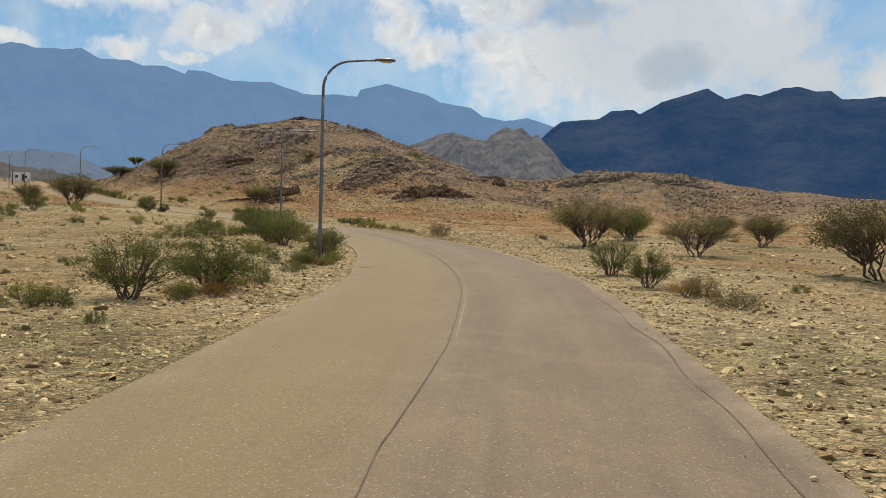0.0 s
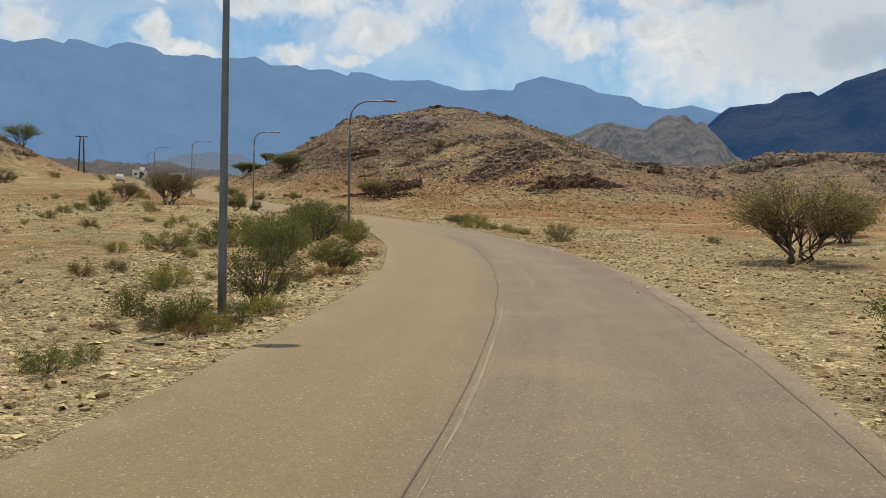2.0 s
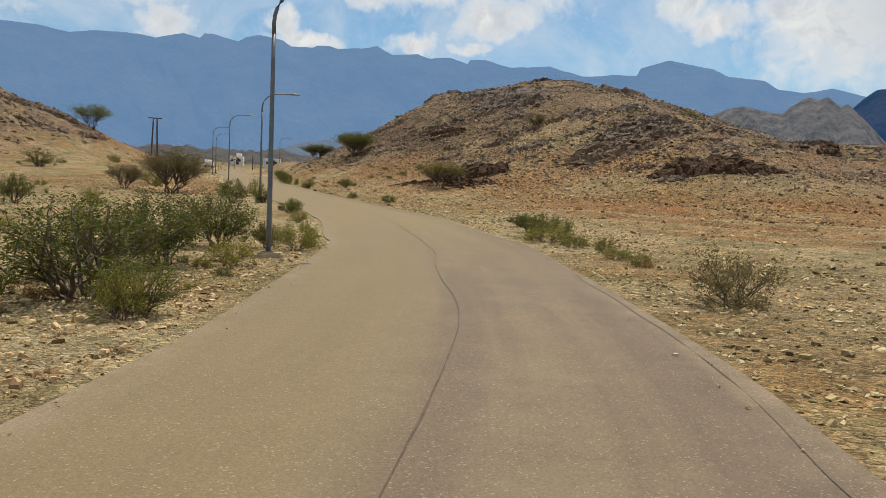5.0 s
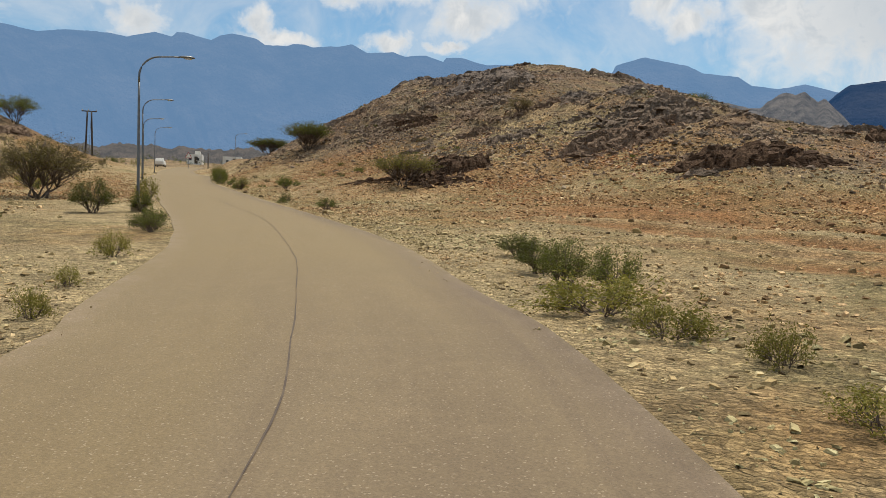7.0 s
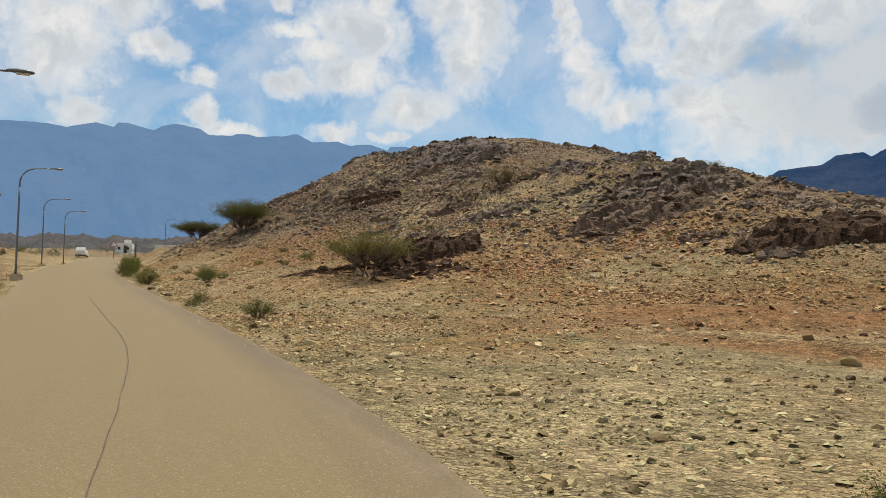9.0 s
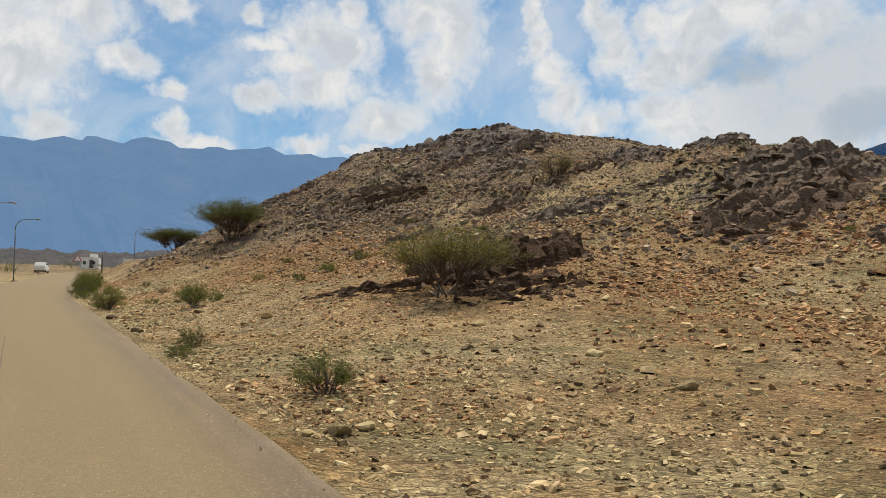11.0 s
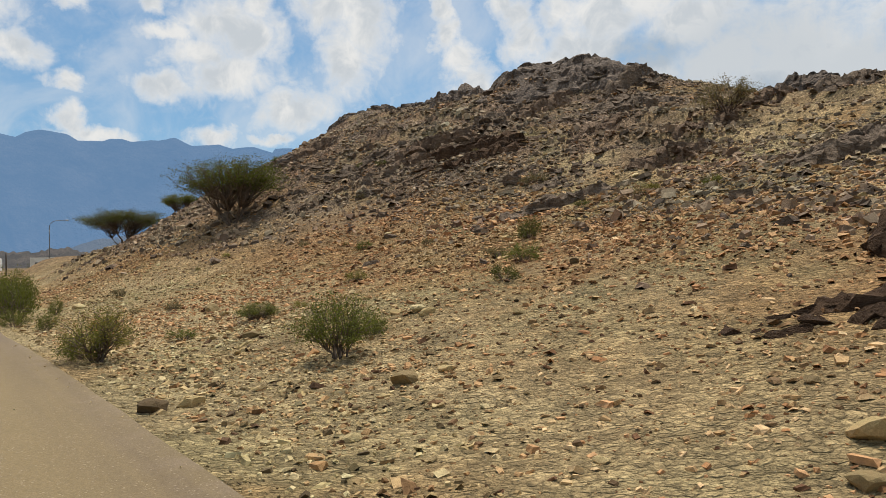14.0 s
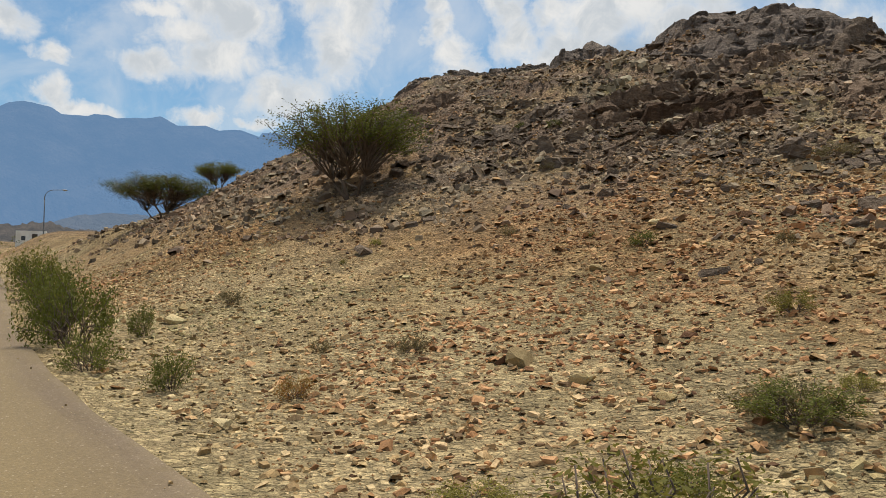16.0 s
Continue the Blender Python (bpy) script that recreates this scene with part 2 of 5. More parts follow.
def ground_z(x, y, off=None):
    x, y = np.asarray(x, float), np.asarray(y, float)
    off = road_offset(x, y) if off is None else off
    away = np.abs(off)
    hill = hill_z(x, y)
    free = smooth(away, 3.2, 9.0)
    far = np.hypot(x + 15, y - 60)
    near = 1 - smooth(far, 150, 400)
    z = base_z(x, y) + hill * smooth(away, 3.0, 8.0)
    rocky = smooth(hill, 1.0, 6.0)
    z = z + free * near * (0.22 * fractal(x, y, 9, 4, 1.0) + 0.10 * fractal(x, y, 2.2, 3, 5.0))
    # ledges of the dipping rock, that run slantwise through the slope
    lay = z * 0.8 + 0.16 * x + 0.5 * fractal(x, y, 6, 3, 8.0)
    step = lay - np.floor(lay)
    ledge = smooth(step, 0.0, 0.25) - step
    patchy = smooth(fractal(x, y, 11, 3, 13.0), -0.05, 0.35)
    z = z + near * rocky * (0.55 * patchy * ledge + 0.35 * fractal(x, y, 4.5, 4, 21.0, 0.6))
    # the blocky cap of the ridge
    cap = np.exp(-(((x + 24.6) / 4.6) ** 8 + ((y - 121.6) / 2.6) ** 8)) \
        + 0.9 * np.exp(-(((x + 40.7) / 2.6) ** 6 + ((y - 140) / 2.6) ** 6)) + 0.7 * np.exp(-(((x + 10.3) / 2.0) ** 6 + ((y - 113.6) / 1.7) ** 6)) \
        + 0.6 * np.exp(-(((x + 31.7) / 1.7) ** 6 + ((y - 127.5) / 1.8) ** 6))
    z = z + near * cap * np.clip(1 - 0.13 * (np.where(x < -33, -25.0, np.where(x > -17, -25.0, x)) + 25), 0.4, 1.6) * (0.75 + 0.35 * fractal(x, y, 1.6, 3, 51.0))
    # the bank at the back of the gravel flat, and the low berms of a dirt track before it
    bank = smooth(y - 0.12 * x, 76.5, 79.0) - smooth(y - 0.12 * x, 79.0, 84.0)
    z = z + 0.30 * bank * smooth(x, -14, -6) * (1 - smooth(x, 30, 40))
    for at, slant, width, high, start in TRACK_BERMS:
        lie = y - slant * x - at + 0.5 * fractal(x, y, 5, 2, 17.0)
        z = z + high * np.exp(-(lie / width) ** 2) * smooth(x, start, start + 5) * (1 - smooth(x, 26, 38))
    # the bed under the road, and the verge a hand's width below it
    bed = 1 - smooth(away, ROAD_HALF - 0.9, ROAD_HALF - 0.4)
    verge = smooth(away, ROAD_HALF, ROAD_HALF + 0.5) * (1 - smooth(away, ROAD_HALF + 0.5, 6))
    z = z - 0.16 * bed - 0.022 - 0.04 * verge * (0.4 + fractal(x, y, 1.7, 2, 3.0))
    return z
# ---- end of the land ----


# ---- materials ----
def material(name, rough=0.9, metal=0.0):
    m = bpy.data.materials.new(name)
    m.use_nodes = True
    b = m.node_tree.nodes["Principled BSDF"]
    b.inputs["Roughness"].default_value, b.inputs["Metallic"].default_value = rough, metal
    return m, m.node_tree, b


def node(nt, kind, **values):
    n = nt.nodes.new(kind)
    for key, v in values.items():
        n.inputs[key.replace("_", " ")].default_value = v
    return n


def place_coords(nt, stretch=(1, 1, 1), turn=(0, 0, 0), kind="Object"):
    tc, mp = nt.nodes.new("ShaderNodeTexCoord"), nt.nodes.new("ShaderNodeMapping")
    mp.inputs["Scale"].default_value = stretch
    mp.inputs["Rotation"].default_value = turn
    nt.links.new(tc.outputs[kind], mp.inputs["Vector"])
    return mp.outputs[0]


def noise_fac(nt, vec, scale, detail=5.0, rough=0.55, lo=0.3, hi=0.7, warp=0.0):
    n = node(nt, "ShaderNodeTexNoise", Scale=scale, Detail=detail, Roughness=rough, Distortion=warp)
    nt.links.new(vec, n.inputs["Vector"])
    r = node(nt, "ShaderNodeMapRange", From_Min=lo, From_Max=hi)
    nt.links.new(n.outputs["Fac"], r.inputs["Value"])
    return r.outputs[0]


def blend(nt, fac, a, b, mode="MIX"):
    n = nt.nodes.new("ShaderNodeMix")
    n.data_type, n.blend_type = "RGBA", mode
    for slot, v in (("Factor", fac), ("A", a), ("B", b)):
        if isinstance(v, (int, float)):
            n.inputs[slot].default_value = v
        elif isinstance(v, tuple):
            n.inputs[slot].default_value = (*v, 1)
        else:
            nt.links.new(v, n.inputs[slot])
    return n.outputs["Result"]


def times(nt, a, b):
    n = nt.nodes.new("ShaderNodeMath")
    n.operation = "MULTIPLY"
    for slot, v in zip(n.inputs, (a, b)):
        if isinstance(v, (int, float)):
            slot.default_value = v
        else:
            nt.links.new(v, slot)
    return n.outputs[0]


def attribute(nt, name):
    n = nt.nodes.new("ShaderNodeAttribute")
    n.attribute_name = name
    return n.outputs["Fac"]


def bump(nt, b, height, strength, distance):
    n = node(nt, "ShaderNodeBump", Strength=strength, Distance=distance)
    nt.links.new(height, n.inputs["Height"])
    nt.links.new(n.outputs[0], b.inputs["Normal"])


def ground_material():
    m, nt, b = material("stony_ground", 0.95)
    v = place_coords(nt)
    b.inputs["Specular IOR Level"].default_value = 0.15
    soil = blend(nt, noise_fac(nt, v, 0.12, 5, 0.6, 0.36, 0.62), PALE, TAN)
    soil = blend(nt, times(nt, noise_fac(nt, v, 0.20, 6, 0.65, 0.50, 0.66, 0.8), 0.8), soil, ORANGE)
    soil = blend(nt, times(nt, noise_fac(nt, v, 0.33, 6, 0.65, 0.46, 0.62, 0.5), 0.75), soil, OLIVE)
    soil = blend(nt, times(nt, attribute(nt, "pale"), 0.85), soil, PALE)
    soil = blend(nt, times(nt, attribute(nt, "rust"), 0.75), soil, RUST)
    soil = blend(nt, times(nt, times(nt, attribute(nt, "rut"), noise_fac(nt, v, 0.6, 6, 0.7, 0.25, 0.50)), 0.95), soil, RUST)
    soil = blend(nt, times(nt, attribute(nt, "track"), 0.9), soil, PALE)
    rock = blend(nt, noise_fac(nt, v, 0.5, 6, 0.65, 0.38, 0.62), ROCK_BROWN, ROCK_GREY)
    col = blend(nt, times(nt, attribute(nt, "rocky"), noise_fac(nt, v, 0.35, 6, 0.7, 0.34, 0.52)), soil, rock)
    # bands of darker rock that crop out along the slope
    band = noise_fac(nt, place_coords(nt, (0.13, 0.45, 1.7), (0.0, 0.10, 0.5)), 1.0, 7, 0.66, 0.50, 0.62, 0.6)
    col = blend(nt, times(nt, times(nt, attribute(nt, "rocky"), band), 0.85), col, (0.125, 0.088, 0.064))
    # stains and bare patches a few hand's widths across
    mott = node(nt, "ShaderNodeMapRange", To_Min=0.50, To_Max=1.32)
    nt.links.new(noise_fac(nt, v, 1.1, 9, 0.72, 0.32, 0.68), mott.inputs["Value"])
    mg = nt.nodes.new("ShaderNodeCombineColor")
    for i in range(3):
        nt.links.new(mott.outputs[0], mg.inputs[i])
    col = blend(nt, 0.9, col, mg.outputs[0], "MULTIPLY")
    # shards: two sizes of broken cells, each of its own tone, with shade painted into the gaps between them
    heights = []
    for size, stretch, turn, part_of in ((8.0, (1, 1.35, 1.6), 0.35, 0.42), (19.0, (1, 1.25, 1.6), -0.3, 0.45)):
        coords = place_coords(nt, stretch, (0, 0, turn))
        wob = node(nt, "ShaderNodeTexNoise", Scale=size * 0.8, Detail=3.0)
        nt.links.new(coords, wob.inputs["Vector"])
        bend = nt.nodes.new("ShaderNodeVectorMath")
        bend.operation = "MULTIPLY_ADD"
        nt.links.new(wob.outputs["Color"], bend.inputs[0])
        bend.inputs[1].default_value = (0.9 / size,) * 3
        nt.links.new(coords, bend.inputs[2])
        vor = node(nt, "ShaderNodeTexVoronoi", Scale=size, Randomness=1.0)
        nt.links.new(bend.outputs[0], vor.inputs["Vector"])
        gap = node(nt, "ShaderNodeTexVoronoi", Scale=size, Randomness=1.0)
        gap.feature = "DISTANCE_TO_EDGE"
        nt.links.new(bend.outputs[0], gap.inputs["Vector"])
        tone = node(nt, "ShaderNodeSeparateColor")
        nt.links.new(vor.outputs["Color"], tone.inputs[0])
        light = node(nt, "ShaderNodeMapRange", To_Min=0.46, To_Max=1.95)
        nt.links.new(tone.outputs[0], light.inputs["Value"])
        crack = node(nt, "ShaderNodeMapRange", From_Min=0.0, From_Max=0.15, To_Min=0.45, To_Max=1.0)
        nt.links.new(gap.outputs["Distance"], crack.inputs["Value"])
        both = times(nt, light.outputs[0], crack.outputs[0])
        grey = nt.nodes.new("ShaderNodeCombineColor")
        for i in range(3):
            nt.links.new(both, grey.inputs[i])
        col = blend(nt, part_of, col, grey.outputs[0], "MULTIPLY")
        up = node(nt, "ShaderNodeMapRange", From_Min=0.0, From_Max=0.2)
        nt.links.new(gap.outputs["Distance"], up.inputs["Value"])
        heights.append(times(nt, times(nt, up.outputs[0], tone.outputs[1]), 8.0 / size))
    nt.links.new(col, b.inputs["Base Color"])
    h = node(nt, "ShaderNodeMath")
    h.operation = "ADD"
    nt.links.new(heights[0], h.inputs[0])
    nt.links.new(heights[1], h.inputs[1])
    h2 = node(nt, "ShaderNodeMath")
    h2.operation = "ADD"
    nt.links.new(h.outputs[0], h2.inputs[0])
    nt.links.new(times(nt, noise_fac(nt, v, 2.2, 8, 0.72, 0.2, 0.8), 1.5), h2.inputs[1])
    bump(nt, b, h2.outputs[0], 0.9, 0.085)
    return m


def stone_material(name, a, b_, dark):
    """Broken stone: each piece takes its own tone from its island."""
    m, nt, b = material(name, 0.85)
    b.inputs["Specular IOR Level"].default_value = 0.25
    geo = nt.nodes.new("ShaderNodeNewGeometry")
    info = nt.nodes.new("ShaderNodeObjectInfo")
    s = nt.nodes.new("ShaderNodeMath")
    s.operation = "ADD"
    nt.links.new(geo.outputs["Random Per Island"], s.inputs[0])
    nt.links.new(info.outputs["Random"], s.inputs[1])
    w = nt.nodes.new("ShaderNodeMath")
    w.operation = "FRACT"
    nt.links.new(s.outputs[0], w.inputs[0])
    ramp = nt.nodes.new("ShaderNodeValToRGB")
    e = ramp.color_ramp.elements
    e[0].position, e[0].color = 0.0, (*dark, 1)
    e[1].position, e[1].color = 1.0, (*b_, 1)
    mid = e.new(0.45)
    mid.color = (*a, 1)
    nt.links.new(w.outputs[0], ramp.inputs[0])
    v = place_coords(nt)
    # greenish grey and reddish brown beds of stone, some metres across
    bed = blend(nt, noise_fac(nt, v, 0.17, 5, 0.6, 0.36, 0.64, 0.4), (0.88, 0.97, 0.84), (1.12, 0.95, 0.82))
    col = blend(nt, 1.0, ramp.outputs[0], bed, "MULTIPLY")
    col = blend(nt, times(nt, noise_fac(nt, v, 14, 6, 0.7, 0.35, 0.7), 0.5), col, dark)
    nt.links.new(col, b.inputs["Base Color"])
    bump(nt, b, noise_fac(nt, v, 22, 6, 0.7), 0.5, 0.02)
    return m


def rock_material(name, a, b_, c, scale=1.0):
    m, nt, b = material(name, 0.88)
    b.inputs["Specular IOR Level"].default_value = 0.08
    v = place_coords(nt, (1, 1, 2.6), (0.35, -0.25, 0))
    col = blend(nt, noise_fac(nt, v, 0.9 * scale, 7, 0.65, 0.35, 0.65), a, b_)
    col = blend(nt, noise_fac(nt, v, 3.2 * scale, 7, 0.7, 0.48, 0.68, 0.4), col, c)
    nt.links.new(col, b.inputs["Base Color"])
    bump(nt, b, noise_fac(nt, v, 2.6 * scale, 9, 0.72, 0.2, 0.8), 0.9, 0.18)
    return m


def road_material():
    m, nt, b = material("dusty_asphalt", 0.82)
    b.inputs["Specular IOR Level"].default_value = 0.35
    v = place_coords(nt)
    col = blend(nt, noise_fac(nt, v, 0.35, 4, 0.55, 0.35, 0.65), (0.190, 0.139, 0.081), (0.170, 0.126, 0.077))
    # wheel tracks, rubbed darker along the way, and dust between them
    across = attribute(nt, "across")
    along = nt.nodes.new("ShaderNodeCombineXYZ")
    nt.links.new(times(nt, across, 0.9), along.inputs[0])
    nt.links.new(times(nt, attribute(nt, "along"), 0.05), along.inputs[1])
    col = blend(nt, times(nt, noise_fac(nt, along.outputs[0], 1.6, 6, 0.62, 0.42, 0.60, 0.4), 0.6), col, (0.132, 0.094, 0.060))
    col = blend(nt, times(nt, noise_fac(nt, v, 0.8, 7, 0.68, 0.48, 0.72, 0.4), 0.5), col, (0.245, 0.178, 0.104))
    col = blend(nt, times(nt, noise_fac(nt, v, 2.6, 8, 0.72, 0.50, 0.72, 0.3), 0.45), col, (0.128, 0.090, 0.058))
    lane = node(nt, "ShaderNodeMapRange", From_Min=0.25, From_Max=-0.7)
    nt.links.new(across, lane.inputs["Value"])
    higher = node(nt, "ShaderNodeMapRange", From_Min=104.0, From_Max=122.0)
    nt.links.new(attribute(nt, "along"), higher.inputs["Value"])
    sandy = node(nt, "ShaderNodeMath")
    sandy.operation = "MAXIMUM"
    nt.links.new(times(nt, lane.outputs[0], 0.62), sandy.inputs[0])
    nt.links.new(times(nt, higher.outputs[0], 0.8), sandy.inputs[1])
    col = blend(nt, sandy.outputs[0], col, (0.212, 0.153, 0.068))
    edge = node(nt, "ShaderNodeMapRange", From_Min=2.2, From_Max=2.75)
    a = nt.nodes.new("ShaderNodeMath")
    a.operation = "ABSOLUTE"
    nt.links.new(across, a.inputs[0])
    nt.links.new(a.outputs[0], edge.inputs["Value"])
    col = blend(nt, times(nt, edge.outputs[0], noise_fac(nt, v, 1.6, 6, 0.7, 0.42, 0.66)), col, (0.25, 0.185, 0.115))
    # the darker strip that tyres and rain left along the right-hand edge
    rise = node(nt, "ShaderNodeMapRange", From_Min=1.75, From_Max=2.5)
    fall = node(nt, "ShaderNodeMapRange", From_Min=2.95, From_Max=2.6)
    for r in (rise, fall):
        nt.links.new(across, r.inputs["Value"])
    strip = times(nt, rise.outputs[0], fall.outputs[0])
    col = blend(nt, times(nt, times(nt, strip, noise_fac(nt, along.outputs[0], 2.2, 6, 0.6, 0.30, 0.60, 0.4)), 0.55), col, (0.105, 0.072, 0.05))
    grit = node(nt, "ShaderNodeTexVoronoi", Scale=75.0)
    nt.links.new(v, grit.inputs["Vector"])
    tone = node(nt, "ShaderNodeSeparateColor")
    nt.links.new(grit.outputs["Color"], tone.inputs[0])
    r = node(nt, "ShaderNodeMapRange", From_Min=0.0, From_Max=1.0, To_Min=0.84, To_Max=1.14)
    nt.links.new(tone.outputs[0], r.inputs["Value"])
    g = nt.nodes.new("ShaderNodeCombineColor")
    for i in range(3):
        nt.links.new(r.outputs[0], g.inputs[i])
    col = blend(nt, 1.0, col, g.outputs[0], "MULTIPLY")
    pale = node(nt, "ShaderNodeMapRange", From_Min=0.955, From_Max=0.985)
    nt.links.new(tone.outputs[1], pale.inputs["Value"])
    col = blend(nt, times(nt, pale.outputs[0], 0.34), col, (0.52, 0.43, 0.30))
    nt.links.new(col, b.inputs["Base Color"])
    bump(nt, b, noise_fac(nt, v, 60, 4, 0.7), 0.45, 0.012)
    return m


def leaf_material(name, a, b_, through=0.38):
    m, nt, b = material(name, 0.6)
    b.inputs["Specular IOR Level"].default_value = 0.12
    geo = nt.nodes.new("ShaderNodeNewGeometry")
    info = nt.nodes.new("ShaderNodeObjectInfo")
    col = blend(nt, geo.outputs["Random Per Island"], a, b_)
    tint = node(nt, "ShaderNodeMapRange", To_Min=0.75, To_Max=1.3)
    nt.links.new(info.outputs["Random"], tint.inputs["Value"])
    g = nt.nodes.new("ShaderNodeCombineColor")
    for i in range(3):
        nt.links.new(tint.outputs[0], g.inputs[i])
    col = blend(nt, 1.0, col, g.outputs[0], "MULTIPLY")
    nt.links.new(col, b.inputs["Base Color"])
    lit = nt.nodes.new("ShaderNodeBsdfTranslucent")
    nt.links.new(col, lit.inputs["Color"])
    mix = nt.nodes.new("ShaderNodeMixShader")
    mix.inputs[0].default_value = through
    nt.links.new(b.outputs[0], mix.inputs[1])
    nt.links.new(lit.outputs[0], mix.inputs[2])
    nt.links.new(mix.outputs[0], nt.nodes["Material Output"].inputs["Surface"])
    return m


def worn_material(name, col, col2, rough=0.7, metal=0.0, scale=6.0):
    m, nt, b = material(name, rough, metal)
    v = place_coords(nt)
    c = blend(nt, noise_fac(nt, v, scale, 6, 0.65, 0.4, 0.7), col, col2)
    nt.links.new(c, b.inputs["Base Color"])
    bump(nt, b, noise_fac(nt, v, scale * 5, 5, 0.6), 0.25, 0.004)
    return m


def distance_material(name, dark, pale, haze, share, scale):
    """Far rock with its haze painted on: an even emission mixed over the rock's own colour."""
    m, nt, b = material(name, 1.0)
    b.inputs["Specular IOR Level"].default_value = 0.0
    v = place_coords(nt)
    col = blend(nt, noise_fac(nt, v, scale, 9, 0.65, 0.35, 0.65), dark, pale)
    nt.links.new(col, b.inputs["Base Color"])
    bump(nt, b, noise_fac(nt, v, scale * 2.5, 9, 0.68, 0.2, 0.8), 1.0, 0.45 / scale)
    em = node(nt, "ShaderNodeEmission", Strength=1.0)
    em.inputs["Color"].default_value = (*haze, 1)
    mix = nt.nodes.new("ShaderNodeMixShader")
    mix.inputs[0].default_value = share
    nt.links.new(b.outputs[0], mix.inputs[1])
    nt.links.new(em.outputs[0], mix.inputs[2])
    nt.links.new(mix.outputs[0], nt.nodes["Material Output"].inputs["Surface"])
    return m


PALE, TAN, ORANGE, OLIVE = (0.46, 0.352, 0.186), (0.315, 0.212, 0.098), (0.35, 0.188, 0.062), (0.215, 0.188, 0.080)
RUST = (0.33, 0.165, 0.065)
ROCK_BROWN, ROCK_GREY = (0.27, 0.170, 0.098), (0.215, 0.165, 0.128)
GROUND = ground_material()
ASPHALT = road_material()
STONE = stone_material("broken_stone", (0.52, 0.385, 0.20), (0.78, 0.63, 0.39), (0.095, 0.062, 0.032))
STONE_HILL = stone_material("hill_stone", (0.43, 0.243, 0.112), (0.68, 0.455, 0.25), (0.09, 0.047, 0.025))
DARK_ROCK = rock_material("dark_rock", (0.062, 0.037, 0.023), (0.105, 0.064, 0.039), (0.185, 0.118, 0.073))
BROWN_ROCK = rock_material("brown_rock", (0.20, 0.135, 0.090), (0.135, 0.094, 0.066), (0.33, 0.23, 0.155))
STONE_HIGH = stone_material("summit_stone", (0.29, 0.212, 0.150), (0.52, 0.41, 0.305), (0.075, 0.053, 0.040))
SUMMIT_ROCK = rock_material("summit_rock", (0.105, 0.085, 0.072), (0.18, 0.143, 0.117), (0.33, 0.26, 0.20))
GREY_ROCK = rock_material("grey_rock", (0.195, 0.145, 0.105), (0.13, 0.098, 0.073), (0.33, 0.25, 0.18))
LEAF = leaf_material("thorn_leaf", (0.070, 0.084, 0.015), (0.145, 0.148, 0.030))
LEAF_PALE = leaf_material("pale_leaf", (0.165, 0.158, 0.030), (0.27, 0.232, 0.052))
LEAF_DRY = leaf_material("dry_leaf", (0.20, 0.15, 0.075), (0.15, 0.13, 0.05))
LEAF_OLIVE = leaf_material("olive_leaf", (0.105, 0.088, 0.029), (0.175, 0.142, 0.048))
LEAF_RUST = leaf_material("rust_leaf", (0.30, 0.12, 0.03), (0.20, 0.16, 0.04))
BARK = worn_material("bark", (0.085, 0.06, 0.042), (0.15, 0.11, 0.08), 0.9, 0, 14)
STEEL = worn_material("galvanised_steel", (0.13, 0.142, 0.155), (0.20, 0.20, 0.19), 0.5, 0.6, 4)
CONCRETE = worn_material("concrete", (0.46, 0.37, 0.23), (0.33, 0.25, 0.14), 0.9, 0, 5)
WOOD = worn_material("tarred_wood", (0.05, 0.04, 0.032), (0.09, 0.07, 0.05), 0.85, 0, 5)
WHITEWASH = worn_material("whitewashed_wall", (0.78, 0.76, 0.70), (0.62, 0.58, 0.50), 0.9, 0, 0.7)
DARK_GLASS = worn_material("dark_glass", (0.03, 0.035, 0.04), (0.05, 0.05, 0.055), 0.25, 0, 3)
LENS = worn_material("lamp_lens", (0.55, 0.55, 0.50), (0.42, 0.42, 0.38), 0.3, 0, 8)
SEAM = worn_material("road_joint", (0.07, 0.05, 0.035), (0.13, 0.095, 0.06), 0.9, 0, 3)
SCRAPE = worn_material("scraped_asphalt", (0.190, 0.139, 0.087), (0.160, 0.117, 0.074), 0.9, 0, 3.0)
CRACK = worn_material("edge_crack", (0.10, 0.072, 0.048), (0.16, 0.116, 0.074), 0.9, 0, 1.3)
SEAM_PALE = worn_material("worn_line", (0.25, 0.19, 0.125), (0.17, 0.125, 0.08), 0.9, 0, 2.2)
RED_PAINT = worn_material("red_paint", (0.35, 0.03, 0.025), (0.28, 0.04, 0.03), 0.5, 0, 6)
# each range: dark and pale rock, then the emitted haze colour and its share
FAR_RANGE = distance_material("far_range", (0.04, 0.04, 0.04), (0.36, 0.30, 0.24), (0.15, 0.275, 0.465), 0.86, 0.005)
# the cloud shade on this range is put into near-black rock and dim blue emission
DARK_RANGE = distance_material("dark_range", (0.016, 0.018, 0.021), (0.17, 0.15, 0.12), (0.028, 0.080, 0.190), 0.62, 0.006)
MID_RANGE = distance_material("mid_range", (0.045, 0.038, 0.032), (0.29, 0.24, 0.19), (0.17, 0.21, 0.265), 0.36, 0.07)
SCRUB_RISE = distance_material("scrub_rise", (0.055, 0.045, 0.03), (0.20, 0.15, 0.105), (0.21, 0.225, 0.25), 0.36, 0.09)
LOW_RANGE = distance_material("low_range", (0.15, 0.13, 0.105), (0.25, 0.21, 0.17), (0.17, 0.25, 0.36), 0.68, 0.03)


